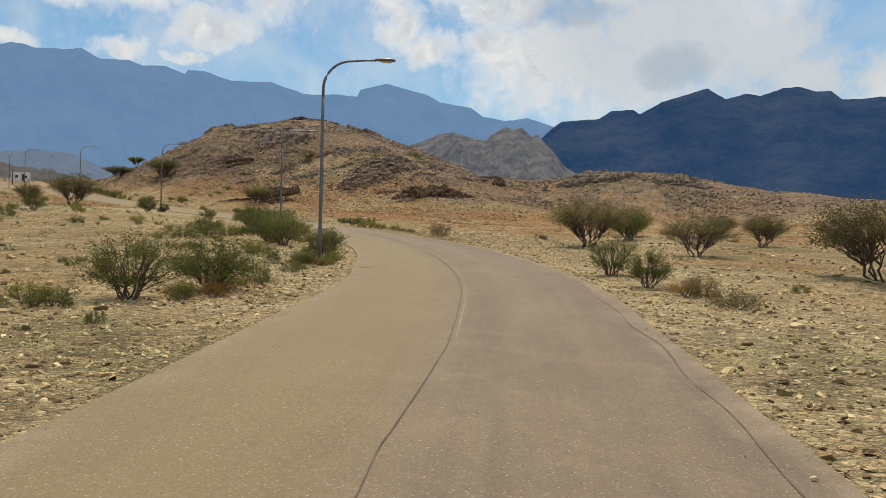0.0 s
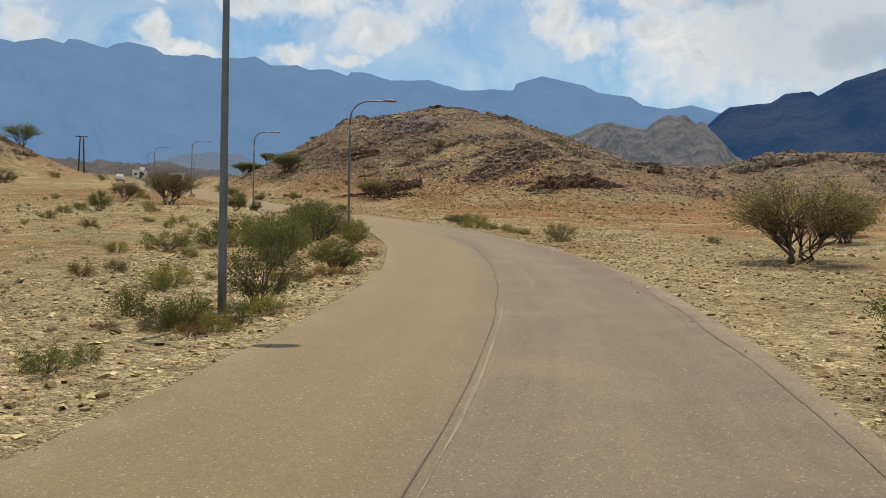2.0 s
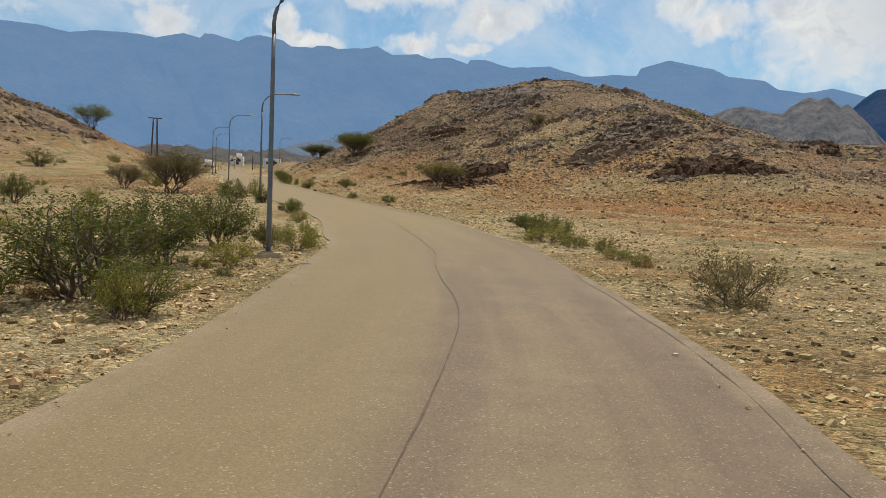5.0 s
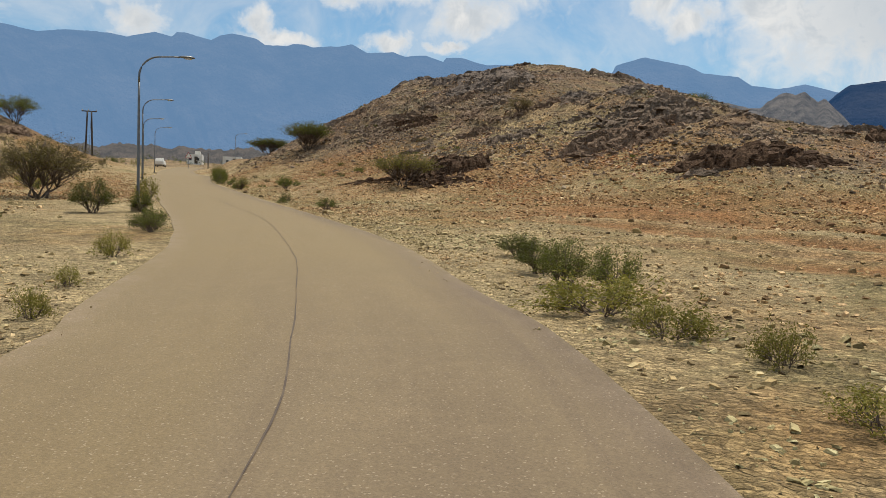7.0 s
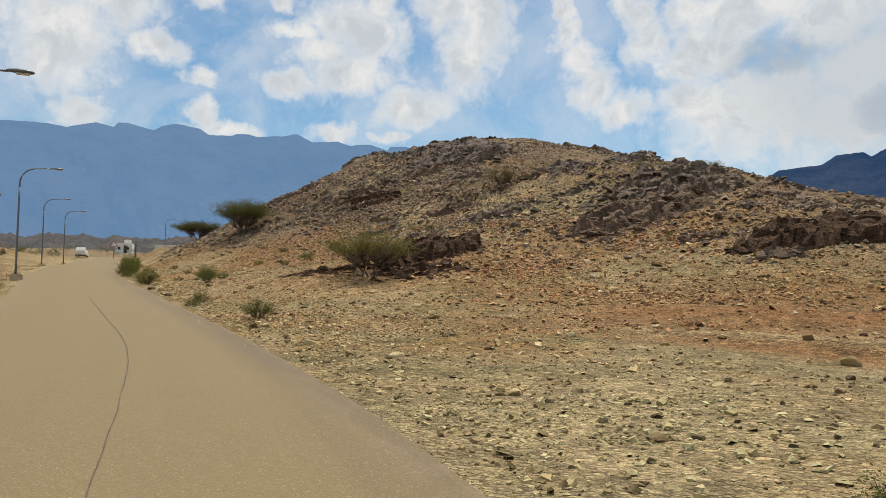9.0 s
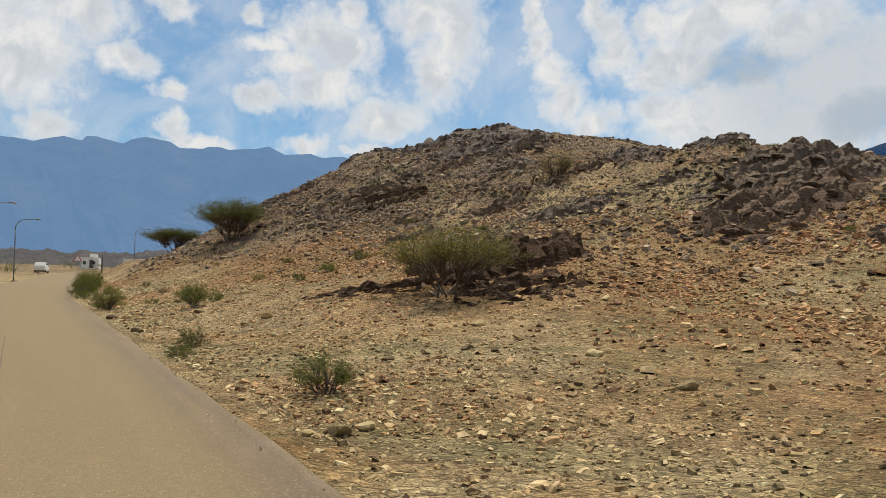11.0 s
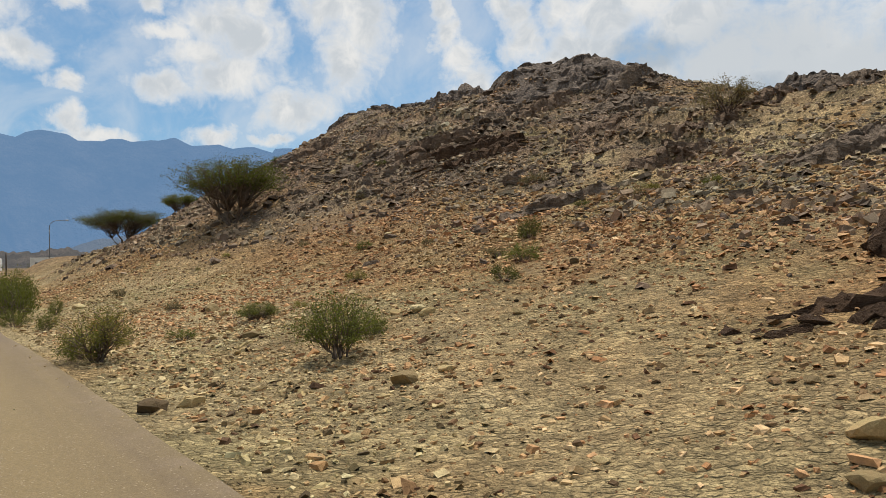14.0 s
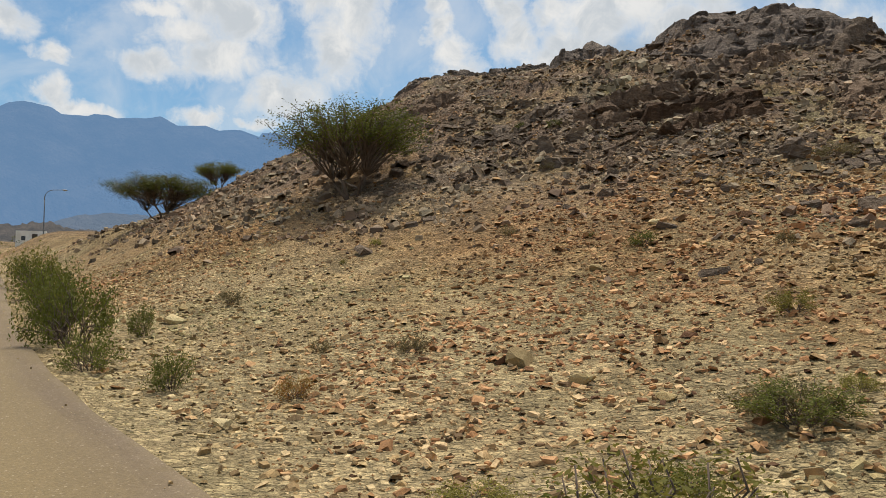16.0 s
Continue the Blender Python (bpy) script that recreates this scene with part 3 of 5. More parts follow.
# ---- structure ----
def mesh_of(name, verts, faces, mat, shade=False):
    me = bpy.data.meshes.new(name)
    me.from_pydata([tuple(v) for v in np.asarray(verts, float).tolist()], [], faces if isinstance(faces, list) else faces.tolist())
    me.materials.append(mat)
    if shade:
        me.polygons.foreach_set("use_smooth", [True] * len(me.polygons))
    me.update()
    return me


def float_attribute(me, name, values):
    a = me.attributes.new(name, "FLOAT", "POINT")
    a.data.foreach_set("value", np.asarray(values, np.float32))


def grid_faces(rows, cols):
    i = np.arange(rows - 1)[:, None] * cols + np.arange(cols - 1)
    i = i.ravel()
    return np.c_[i, i + 1, i + cols + 1, i + cols]


def part(name, me, parent, label="", m=None):
    ob = new(name, me)
    ob.parent = parent
    if m is not None:
        ob.matrix_basis = m
    return tagged(ob, label)


def steps(lo, hi, fine, reach):
    """Even lines from lo to hi, and ever wider ones out to the horizon."""
    mid = np.arange(lo, hi + fine / 2, fine)
    out, s = [], fine
    while sum(out) < reach:
        s *= 1.16
        out.append(s)
    out = np.cumsum(out)
    return np.r_[lo - out[::-1], mid, mid[-1] + out]


gx, gy = steps(-64, 46, 0.4, 4300), steps(-8, 156, 0.4, 4300)
GX, GY = np.meshgrid(gx, gy)
OFF = road_offset(GX, GY)
GZ = ground_z(GX, GY, OFF)
me = mesh_of("ground", np.c_[GX.ravel(), GY.ravel(), GZ.ravel()], grid_faces(len(gy), len(gx)), GROUND, True)
hill = hill_z(GX, GY)
float_attribute(me, "rocky", (smooth(hill, 0.6, 4.5) * smooth(fractal(GX, GY, 16, 4, 31.0) + 0.6 * smooth(hill, 3, 9), -0.5, 0.35) + 0.5 * smooth(np.hypot(GX + 15, GY - 60), 115, 170)).clip(0, 1).ravel())
foot = 0.85 * np.exp(-(((GX + 20.5) / 5.0) ** 2 + ((GY - 88.0) / 3.5) ** 2))
float_attribute(me, "rust", np.maximum(np.maximum(foot, 0.62 * smooth(hill, 0.35, 1.6) * (1 - 0.7 * smooth(hill, 4, 8)) * smooth(fractal(GX, GY, 7, 4, 47.0), -0.35, 0.30)), smooth(GY - 0.12 * GX, 74, 78.5) * (1 - smooth(GY - 0.12 * GX, 84, 91)) * smooth(GX, -24, -8) * smooth(fractal(GX, GY * 2, 8, 4, 39.0) + 0.3, -0.2, 0.4)).ravel())
float_attribute(me, "pale", (np.exp(-((np.abs(OFF) - 2) / 9.0) ** 2) * smooth(fractal(GX, GY, 9, 3, 37.0) + 0.25, -0.3, 0.5) * (1 - 0.7 * smooth(hill, 0.5, 3))).ravel())
track = np.zeros_like(GX)
rut = np.zeros_like(GX)
for at, slant, width, high, start in TRACK_BERMS:
    lie = GY - slant * GX - at + 0.5 * fractal(GX, GY, 5, 2, 17.0)
    reach = smooth(GX, start, start + 5) * (1 - smooth(GX, 30, 42))
    track = np.maximum(track, np.exp(-((lie - 0.9) / 0.8) ** 2) * reach)
    rut = np.maximum(rut, np.exp(-((lie + 1.1) / 0.9) ** 2) * reach)
float_attribute(me, "track", track.ravel())
float_attribute(me, "rut", rut.ravel())
tagged(new("ground", me), "stony tan desert ground rising into a low rocky hill", "ground", kind="structure")


def ribbon(name, left, right, lift, mat, n=2, lo=0, hi=None, depth=0.0, wander=0.0, shoulder=0.0):
    """A strip that follows the road between two offsets; depth gives it sides."""
    hi = len(ROAD) if hi is None else hi
    k = np.arange(lo, hi)
    u = np.linspace(0, 1, n)
    wl = left - wander * np.abs(fractal(ROAD_S[k], ROAD_S[k] * 0 + 3, 3.0, 3, 41.0))
    wr = right + shoulder * (1 - smooth(ROAD[k, 1], 34, 52)) + wander * np.abs(fractal(ROAD_S[k], ROAD_S[k] * 0 + 9, 3.0, 3, 43.0))
    o = wl[:, None] * (1 - u) + wr[:, None] * u
    x = ROAD[k, 0][:, None] + ROAD_SIDE[k, 0][:, None] * o
    y = ROAD[k, 1][:, None] + ROAD_SIDE[k, 1][:, None] * o
    z = base_z(x, y) + lift + 0.025 * (1 - (o / ROAD_HALF) ** 2)
    cols = n
    if depth:
        x, y = np.c_[x[:, :1], x, x[:, -1:]], np.c_[y[:, :1], y, y[:, -1:]]
        z = np.c_[z[:, :1] - depth, z, z[:, -1:] - depth]
        o = np.c_[o[:, :1], o, o[:, -1:]]
        cols += 2
    me = mesh_of(name, np.c_[x.ravel(), y.ravel(), z.ravel()], grid_faces(len(k), cols)[:, ::-1], mat, not depth)
    float_attribute(me, "across", o.ravel())
    float_attribute(me, "along", np.repeat(ROAD_S[k], cols))
    return me


road = tagged(new("road", ribbon("road", -ROAD_HALF, ROAD_HALF, 0.0, ASPHALT, 9, depth=0.14, wander=0.08, shoulder=0.30)),
              "dusty tan asphalt road curving uphill through the desert", "road", kind="structure")


def line_ribbon(name, points, width, lift, mat, wander=0.0, step=0.25):
    """A thin strip on the road along a line of its own."""
    p = spline(points, step)
    way = np.gradient(p, axis=0)
    way /= np.linalg.norm(way, axis=1)[:, None]
    side = np.c_[way[:, 1], -way[:, 0]]
    s = np.r_[0, np.cumsum(np.linalg.norm(np.diff(p, axis=0), axis=1))]
    half = width / 2 * (1 + wander * fractal(s, s * 0 + 2, 0.9, 3, 61.0))
    p = p + side * (0.02 * fractal(s, s * 0 + 5, 1.3, 3, 67.0))[:, None]
    xy = np.stack([p - side * half[:, None], p + side * half[:, None]], 1)
    o = road_offset(xy[..., 0], xy[..., 1])
    z = base_z(xy[..., 0], xy[..., 1]) + lift + 0.025 * (1 - (o / ROAD_HALF) ** 2)
    return mesh_of(name, np.c_[xy.reshape(-1, 2), z.ravel()], grid_faces(len(p), 2)[:, ::-1], mat, True)


JOINT = [(-1.6, -20), (-0.9, -4), (-0.5, 4.2), (-0.3, 6.3), (0.1, 9.8), (0.38, 15.3), (0.33, 19.5), (0.02, 23.8), (-0.15, 25.2), (-0.5, 28), (-1.5, 33.6), (-3.3, 40.9),
         (-5.1, 45.1), (-5.85, 46.8), (-6.95, 49.6), (-8.05, 51.7), (-9.45, 54.3), (-12.4, 59.4), (-18.5, 68.2), (-24.2, 74.8), (-30.5, 81.9)]
part("paving_joint", line_ribbon("paving_joint", JOINT, 0.015, 0.007, SEAM, 0.8), road, "dark cracked joint between the two paved lanes")
part("joint_dust", line_ribbon("joint_dust", [(x + 0.085, y) for x, y in JOINT[4:9]], 0.02, 0.0045, SEAM_PALE, 1.6), road, "pale dust along the joint")
EDGE_CRACK = [tuple(ROAD[k] + ROAD_SIDE[k] * (2.72 + 0.05 * math.sin(k * 1.7) + 0.04 * math.sin(k * 0.53))) for k in range(74, 132, 2)]
part("edge_crack", line_ribbon("edge_crack", EDGE_CRACK, 0.014, 0.006, CRACK, 1.6), road, "dark crack along the edge of the asphalt")
part("tyre_scrape", line_ribbon("tyre_scrape", [(0.26, 27.3), (0.1, 28.7), (-0.2, 30.4), (-0.55, 32.2), (-0.78, 33.3)], 0.06, 0.006, SCRAPE, 1.0), road, "faint pale scrape on the asphalt")


def mountain(name, line, far, deep, rows, mat, rough, label, seed, crag=0.10, broken=0.52):
    """A range whose crest follows (bearing to the left, elevation) as seen from the road; spurs run down towards the valley."""
    az = np.array([p[0] for p in line], float)
    el = np.array([p[1] for p in line], float)
    order = np.argsort(az)
    a = np.linspace(az.min(), az.max(), int((az.max() - az.min()) * 9))
    crest = np.interp(a, az[order], el[order])
    crest = crest + 0.05 + rough * (fractal(a * 10, a * 0 + seed, 9, 4, seed) + 0.4 * fractal(a * 10, a * 0 + seed, 2.5, 3, seed + 2))
    v = np.linspace(0, 1, rows)
    A, V = np.meshgrid(a, v)
    fold = fractal(A * 9 + 14 * V, V * 40 + seed, 16, 6, seed + 7, broken)
    D = far - deep * V ** 0.8 + deep * 0.22 * fold * np.sin(np.pi * np.clip(V, 0, 1)) ** 0.7
    top = far * np.tan(np.radians(crest))[None, :]
    Z = top * (1 - V) ** 1.15 + top * crag * fold * np.sin(np.pi * V) - 30 * V
    X, Y = -15 - D * np.sin(np.radians(A)), 55 + D * np.cos(np.radians(A))
    me = mesh_of(name, np.c_[X.ravel(), Y.ravel(), Z.ravel() + 5], grid_faces(rows, len(a))[:, ::-1], mat, True)
    return tagged(new(name, me), label, "mountain", kind="structure")


FAR_WEST = [(95, 8), (75, 11), (60, 12), (48.3, 12.3), (46.2, 12.1), (44.6, 12.4), (42.0, 12.5), (40.8, 12.35), (39.0, 12.9), (37.9, 12.65), (37.6, 13.0), (37.0, 13.0),
            (35.3, 12.65), (34.7, 13.0), (33.9, 13.2), (32.2, 13.0), (31.6, 12.6), (30.0, 12.65), (29.6, 12.8), (28.8, 12.8), (28.2, 12.65), (26.4, 12.8), (25.4, 13.0), (24.3, 12.45)]
FAR_EAST = [(22.4, 12.6), (21.5, 12.3), (20.0, 12.4), (18.7, 12.0), (18.5, 12.3), (17.4, 12.3), (15.5, 11.8), (12.7, 11.9), (10.3, 11.2), (9.1, 11.2), (7.9, 11.3), (6.4, 11.2),
            (6.2, 11.7), (4.2, 12.2), (2.5, 11.8), (1.2, 11.5), (0.2, 11.0), (-2.1, 10.6), (-3.0, 10.0), (-4.6, 9.7), (-6.3, 9.9), (-8.3, 9.3), (-14, 7.5)]
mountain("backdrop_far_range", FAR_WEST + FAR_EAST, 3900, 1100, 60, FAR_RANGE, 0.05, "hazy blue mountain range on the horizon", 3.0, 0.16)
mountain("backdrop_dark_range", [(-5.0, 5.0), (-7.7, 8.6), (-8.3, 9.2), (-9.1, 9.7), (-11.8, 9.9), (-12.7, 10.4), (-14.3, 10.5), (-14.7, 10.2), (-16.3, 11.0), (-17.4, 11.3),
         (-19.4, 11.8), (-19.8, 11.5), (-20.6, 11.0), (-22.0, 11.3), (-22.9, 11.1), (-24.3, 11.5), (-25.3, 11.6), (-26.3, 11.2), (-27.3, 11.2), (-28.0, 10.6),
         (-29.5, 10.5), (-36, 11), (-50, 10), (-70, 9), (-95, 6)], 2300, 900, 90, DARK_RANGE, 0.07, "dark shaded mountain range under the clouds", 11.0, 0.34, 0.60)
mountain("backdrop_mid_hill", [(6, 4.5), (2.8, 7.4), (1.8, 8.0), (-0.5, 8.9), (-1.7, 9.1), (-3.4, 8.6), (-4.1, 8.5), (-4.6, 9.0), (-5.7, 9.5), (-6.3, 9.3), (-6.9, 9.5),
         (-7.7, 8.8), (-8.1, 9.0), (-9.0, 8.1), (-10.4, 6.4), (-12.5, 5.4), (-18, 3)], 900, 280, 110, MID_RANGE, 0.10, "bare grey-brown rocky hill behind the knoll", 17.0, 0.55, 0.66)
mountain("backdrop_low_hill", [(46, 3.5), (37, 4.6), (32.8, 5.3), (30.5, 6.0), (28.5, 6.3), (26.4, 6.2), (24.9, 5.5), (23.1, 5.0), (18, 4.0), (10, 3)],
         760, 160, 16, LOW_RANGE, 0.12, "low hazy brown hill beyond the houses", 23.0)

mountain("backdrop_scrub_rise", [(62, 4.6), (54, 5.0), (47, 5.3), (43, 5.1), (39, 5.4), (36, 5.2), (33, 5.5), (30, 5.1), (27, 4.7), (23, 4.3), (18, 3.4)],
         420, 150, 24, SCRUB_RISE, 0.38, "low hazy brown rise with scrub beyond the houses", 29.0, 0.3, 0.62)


# ---- things ----
def tubes(paths, sides=5):
    """Round tapering tubes: each path is (points, start radius, end radius)."""
    V, F, n = [], [], 0
    for pts, r0, r1 in paths:
        pts = np.asarray(pts, float)
        way = np.gradient(pts, axis=0)
        way /= np.linalg.norm(way, axis=1)[:, None] + 1e-9
        ref = np.where(np.abs(way[:, 2:3]) > 0.9, (1.0, 0, 0), (0, 0, 1.0))
        a = np.cross(way, ref)
        a /= np.linalg.norm(a, axis=1)[:, None] + 1e-9
        b = np.cross(way, a)
        r = np.linspace(r0, r1, len(pts))[:, None]
        for k in range(sides):
            t = 2 * math.pi * k / sides
            V.append(pts + r * (a * math.cos(t) + b * math.sin(t)))
        m = len(pts)
        for k in range(sides):
            k2 = (k + 1) % sides
            for i in range(m - 1):
                F.append((n + k * m + i, n + k2 * m + i, n + k2 * m + i + 1, n + k * m + i + 1))
        F.append(tuple(n + k * m + m - 1 for k in range(sides)))
        F.append(tuple(n + k * m for k in reversed(range(sides))))
        n += sides * m
    return np.concatenate(V), F


def bent(rng, a, b, sag, n=5):
    """A crooked limb from a to b."""
    t = np.linspace(0, 1, n)[:, None]
    p = a * (1 - t) + b * t
    wob = rng.normal(0, 1, (n, 3)) * np.linalg.norm(b - a) * 0.045
    wob[0] = wob[-1] = 0
    p = p + wob
    p[:, 2] += sag * np.sin(math.pi * t[:, 0]) * np.linalg.norm(b - a)
    return p


def leaves(rng, at, spread, count, size, slim=0.3, up=0.3):
    """Small slim leaves strewn round twig points; each is one folded blade."""
    at = np.repeat(at, count, axis=0)
    c = at + rng.normal(0, 1, at.shape) * spread
    d = rng.normal(0, 1, at.shape)
    d[:, 2] = np.abs(d[:, 2]) * 0.6 + up
    d /= np.linalg.norm(d, axis=1)[:, None]
    s = np.cross(d, rng.normal(0, 1, at.shape))
    s /= np.linalg.norm(s, axis=1)[:, None] + 1e-9
    L = size * rng.uniform(0.6, 1.4, (len(c), 1))
    v = np.stack([c - d * L * 0.5, c + s * L * slim * 0.5, c + d * L * 0.5, c - s * L * slim * 0.5], 1).reshape(-1, 3)
    i = np.arange(len(c)) * 4
    return v, np.c_[i, i + 1, i + 2, i + 3]


def plant(name, stem_name, wood, green, crown_name, label, category, leaf_mat):
    root = new(name)
    part(stem_name, mesh_of(stem_name, *wood, BARK, True), root)
    part(crown_name, mesh_of(crown_name, *green, leaf_mat), root)
    return tagged(root, label, category)


def crown(rng, count, mid, wide, tall, floor):
    """Twig ends that fill the outer part of a dome, with a ragged outline."""
    d = rng.normal(0, 1, (count * 4, 3))
    d /= np.linalg.norm(d, axis=1)[:, None]
    d *= rng.uniform(0.42, 1.0, (len(d), 1)) ** 0.55 * (0.86 + 0.28 * np.abs(np.sin(d[:, :1] * 5 + d[:, 1:2] * 4 + rng.uniform(0, 6))) ** 2)
    p = d * (wide, wide, tall) + (0, 0, mid)
    return p[p[:, 2] > floor + rng.uniform(0, 0.1, len(p))][:count]


def fan(rng, tips, mains, knee, thick, thin):
    """Stems that fan out from one foot and fork to the twig ends."""
    paths, ends = [], []
    az = np.arctan2(tips[:, 1], tips[:, 0]) + rng.normal(0, 0.5, len(tips))
    which = ((az + math.pi) / (2 * math.pi) * mains).astype(int) % mains
    for g in range(mains):
        own = tips[which == g]
        if not len(own):
            continue
        far = own.mean(0) * knee
        foot = np.array([far[0] * 0.06, far[1] * 0.06, -0.08])
        stem = bent(rng, foot, far, -0.05, 6)
        paths.append((stem, thick * rng.uniform(0.8, 1.2), thick * 0.45))
        for tip in own:
            b = bent(rng, stem[rng.integers(3, 6)], tip, 0.05, 5)
            paths.append((b, thin, thin * 0.35))
            ends += [tip, b[3], b[3] * 0.5 + b[2] * 0.5]
    return paths, np.array(ends)


def bush(seed, leaf_mat, label, dense=1.0, low=0.22):
    """A thorny bush a metre high and wide: thin stems from one foot, a rounded crown of fine leaves."""
    rng = np.random.default_rng(seed)
    paths, ends = fan(rng, crown(rng, 72, 0.50, 0.50, 0.44, low), 11, 0.55, 0.017, 0.007)
    green = leaves(rng, ends, 0.040, int(32 * dense), 0.030, 0.36)
    return plant("bush", "stem", tubes(paths, 4), green, "foliage", label, "bush", leaf_mat)


def low_shrub(seed, leaf_mat, label, dense=1.0):
    """A low cushion of twigs, wider than high, one metre wide and half a metre high."""
    rng = np.random.default_rng(seed)
    paths, ends = fan(rng, crown(rng, 40, 0.20, 0.48, 0.30, 0.05), 9, 0.5, 0.010, 0.005)
    green = leaves(rng, ends, 0.042, int(20 * dense), 0.036, 0.36)
    return plant("low_shrub", "stem", tubes(paths, 4), green, "foliage", label, "shrub", leaf_mat)


def acacia(seed, leaf_mat, label, flat=0.5, dense=1.0, bare=0.5, slim=1.0, size=0.032, tips=100, mains=8):
    """A thorn tree one metre high and one and a quarter wide: stems fan out from the foot into a broad, flat-bottomed crown."""
    rng = np.random.default_rng(seed)
    tall = 0.42 - 0.22 * flat
    paths, ends = fan(rng, crown(rng, tips, 0.96 - tall, 0.60, tall, bare), mains, 0.62, 0.022 * slim, 0.008 * slim)
    green = leaves(rng, ends, (0.042, 0.042, 0.026), int(28 * dense), size, 0.38, 0.15)
    return plant("acacia_tree", "trunk", tubes(paths, 5), green, "crown", label, "tree", leaf_mat)


def land(x, y, sink=0.0):
    return float(ground_z(np.array([x]), np.array([y]))[0]) - sink


def set_out(kinds, rows, group, high=1.0, wide=1.0):
    """Stand the plants of a list (x, y, height, width) on the ground; high and wide are the pattern's own size."""
    for n, (x, y, h, w) in enumerate(rows):
        off = float(road_offset(np.array([x]), np.array([y]))[0])
        if 0 < abs(off) < 3.05 + 0.2 * w:
            k = int(np.argmin((ROAD[:, 0] - x) ** 2 + (ROAD[:, 1] - y) ** 2))
            push = math.copysign(3.05 + 0.2 * w, off) - off
            x, y = x + ROAD_SIDE[k, 0] * push, y + ROAD_SIDE[k, 1] * push
        pattern = kinds[(n * 7 + int(abs(x) * 3)) % len(kinds)]
        m = pose(x, y, land(x, y, 0.02), 0, 0, (n * 137 + x * 31) % 360) @ Matrix.Diagonal((w / wide, w / wide, h / high, 1))
        if pattern.get("used"):
            ob = copy_thing(pattern, m)
            ob.matrix_basis = m
        else:
            pattern["used"] = 1
            ob = pattern
            ob.matrix_basis = m
        tagged(ob, group=group)


green_bushes = [bush(s, LEAF, "olive-green thorny bush with many thin stems", d, f) for s, d, f in ((1, 1.0, 0.26), (2, 0.7, 0.18), (3, 1.15, 0.20))]
pale_bushes = [bush(4, LEAF_PALE, "loose yellowish-green bush with thin pale twigs", 0.6, 0.12)]
low_green = [low_shrub(s, LEAF, "low dull-green shrub among the stones") for s in (11, 12)]
low_green.append(low_shrub(13, LEAF_PALE, "low yellowish-green shrub among the stones"))
dry_shrubs = [low_shrub(s, LEAF_DRY, "dry brownish shrub with many twigs", 1.1) for s in (21, 22)]
rust_shrubs = [low_shrub(31, LEAF_RUST, "small rust-coloured shrub on the gravel", 0.9)]
trees_round = [acacia(41, LEAF, "rounded grey-green acacia with a many-stemmed trunk", 0.3, 1.1, 0.45, 0.7, 0.028), acacia(42, LEAF_PALE, "broad yellowish acacia with a many-stemmed trunk", 0.25, 1.1, 0.44, 0.7, 0.019, 170, 7),
               acacia(43, LEAF, "spreading thorn tree with several stems", 0.62, 1.25, 0.56, 0.8, 0.021, 210, 5)]
trees_flat = [acacia(45, LEAF_OLIVE, "brownish-olive acacia with bare dark stems on the flat", 0.35, 1.15, 0.44, 0.8, 0.022, 150, 7),
              acacia(46, LEAF_OLIVE, "thin-crowned brownish acacia with a many-stemmed trunk", 0.25, 1.0, 0.40, 0.7, 0.022, 150, 7)]
ridge_bushes = [bush(51, LEAF_DRY, "brownish thorny bush on the ridge", 0.9, 0.12)]
tree_flat = [acacia(47, LEAF, "flat-topped umbrella acacia on the slope", 0.80, 1.5, 0.62, 0.8, 0.021, 200, 4)]

# beside the road, on the way up
set_out(green_bushes, [(-5.6, 13.9, 1.36, 1.7), (-4.5, 15.4, 1.13, 1.95), (14.3, 58.5, 2.3, 3.0), (4.5, 20.7, 1.2, 1.35), (4.7, 17.7, 0.95, 1.1), (12.2, 51.1, 2.2, 2.8), (-6.4, 30.9, 1.5, 1.9), (-7.3, 40.0, 0.85, 1.3),
                       (-3.8, 24.5, 1.1, 1.4), (-7.4, 33.1, 1.43, 2.3), (-4.5, 30.1, 0.87, 1.4), (-8.9, 40.6, 1.6, 2.9), (-10.2, 42.4, 1.4, 1.8),
                       (-10.5, 44.2, 1.5, 2.0), (-12.0, 48.0, 1.5, 2.0), (-31.0, 58.7, 1.5, 1.7), (-72.1, 97.4, 2.15, 4.0), (-26.1, 68.4, 1.4, 1.9),
                       (-11.0, 48.6, 0.73, 0.8), (-6.9, 32.3, 1.2, 1.7)], "bushes along the road", 0.95, 0.95)
set_out(low_green, [(-4.1, 22.3, 0.42, 0.7), (-3.35, 22.2, 0.36, 0.6), (-3.2, 23.5, 0.42, 0.7), (-4.6, 13.8, 0.45, 0.65), (-4.0, 16.7, 0.55, 0.85), (-7.2, 13.5, 0.49, 0.93), (-5.0, 11.2, 0.23, 0.37), (-12.1, 39.8, 1.01, 1.74),
                    (-44.0, 82.7, 1.2, 2.4), (-6.6, 20.0, 0.35, 0.91), (-6.0, 21.1, 0.29, 0.68), (-6.7, 20.8, 0.24, 0.3), (-5.1, 23.0, 0.5, 0.62),
                    (-6.4, 26.3, 0.54, 1.09), (-3.95, 22.55, 0.5, 0.8), (-3.3, 22.75, 0.42, 0.5), (-3.7, 20.2, 0.26, 0.36), (-12.0, 32.8, 0.4, 0.87), (-11.1, 36.7, 0.67, 1.67), (-4.2, 16.5, 0.16, 0.19),
                    (-6.5, 13.0, 0.43, 0.9), (8.0, 17.3, 0.23, 0.5), (-9.8, 37.6, 0.59, 1.06), (-8.2, 18.9, 0.49, 0.59), (-6.2, 21.2, 0.25, 0.62)], "low shrubs along the road", 0.5)
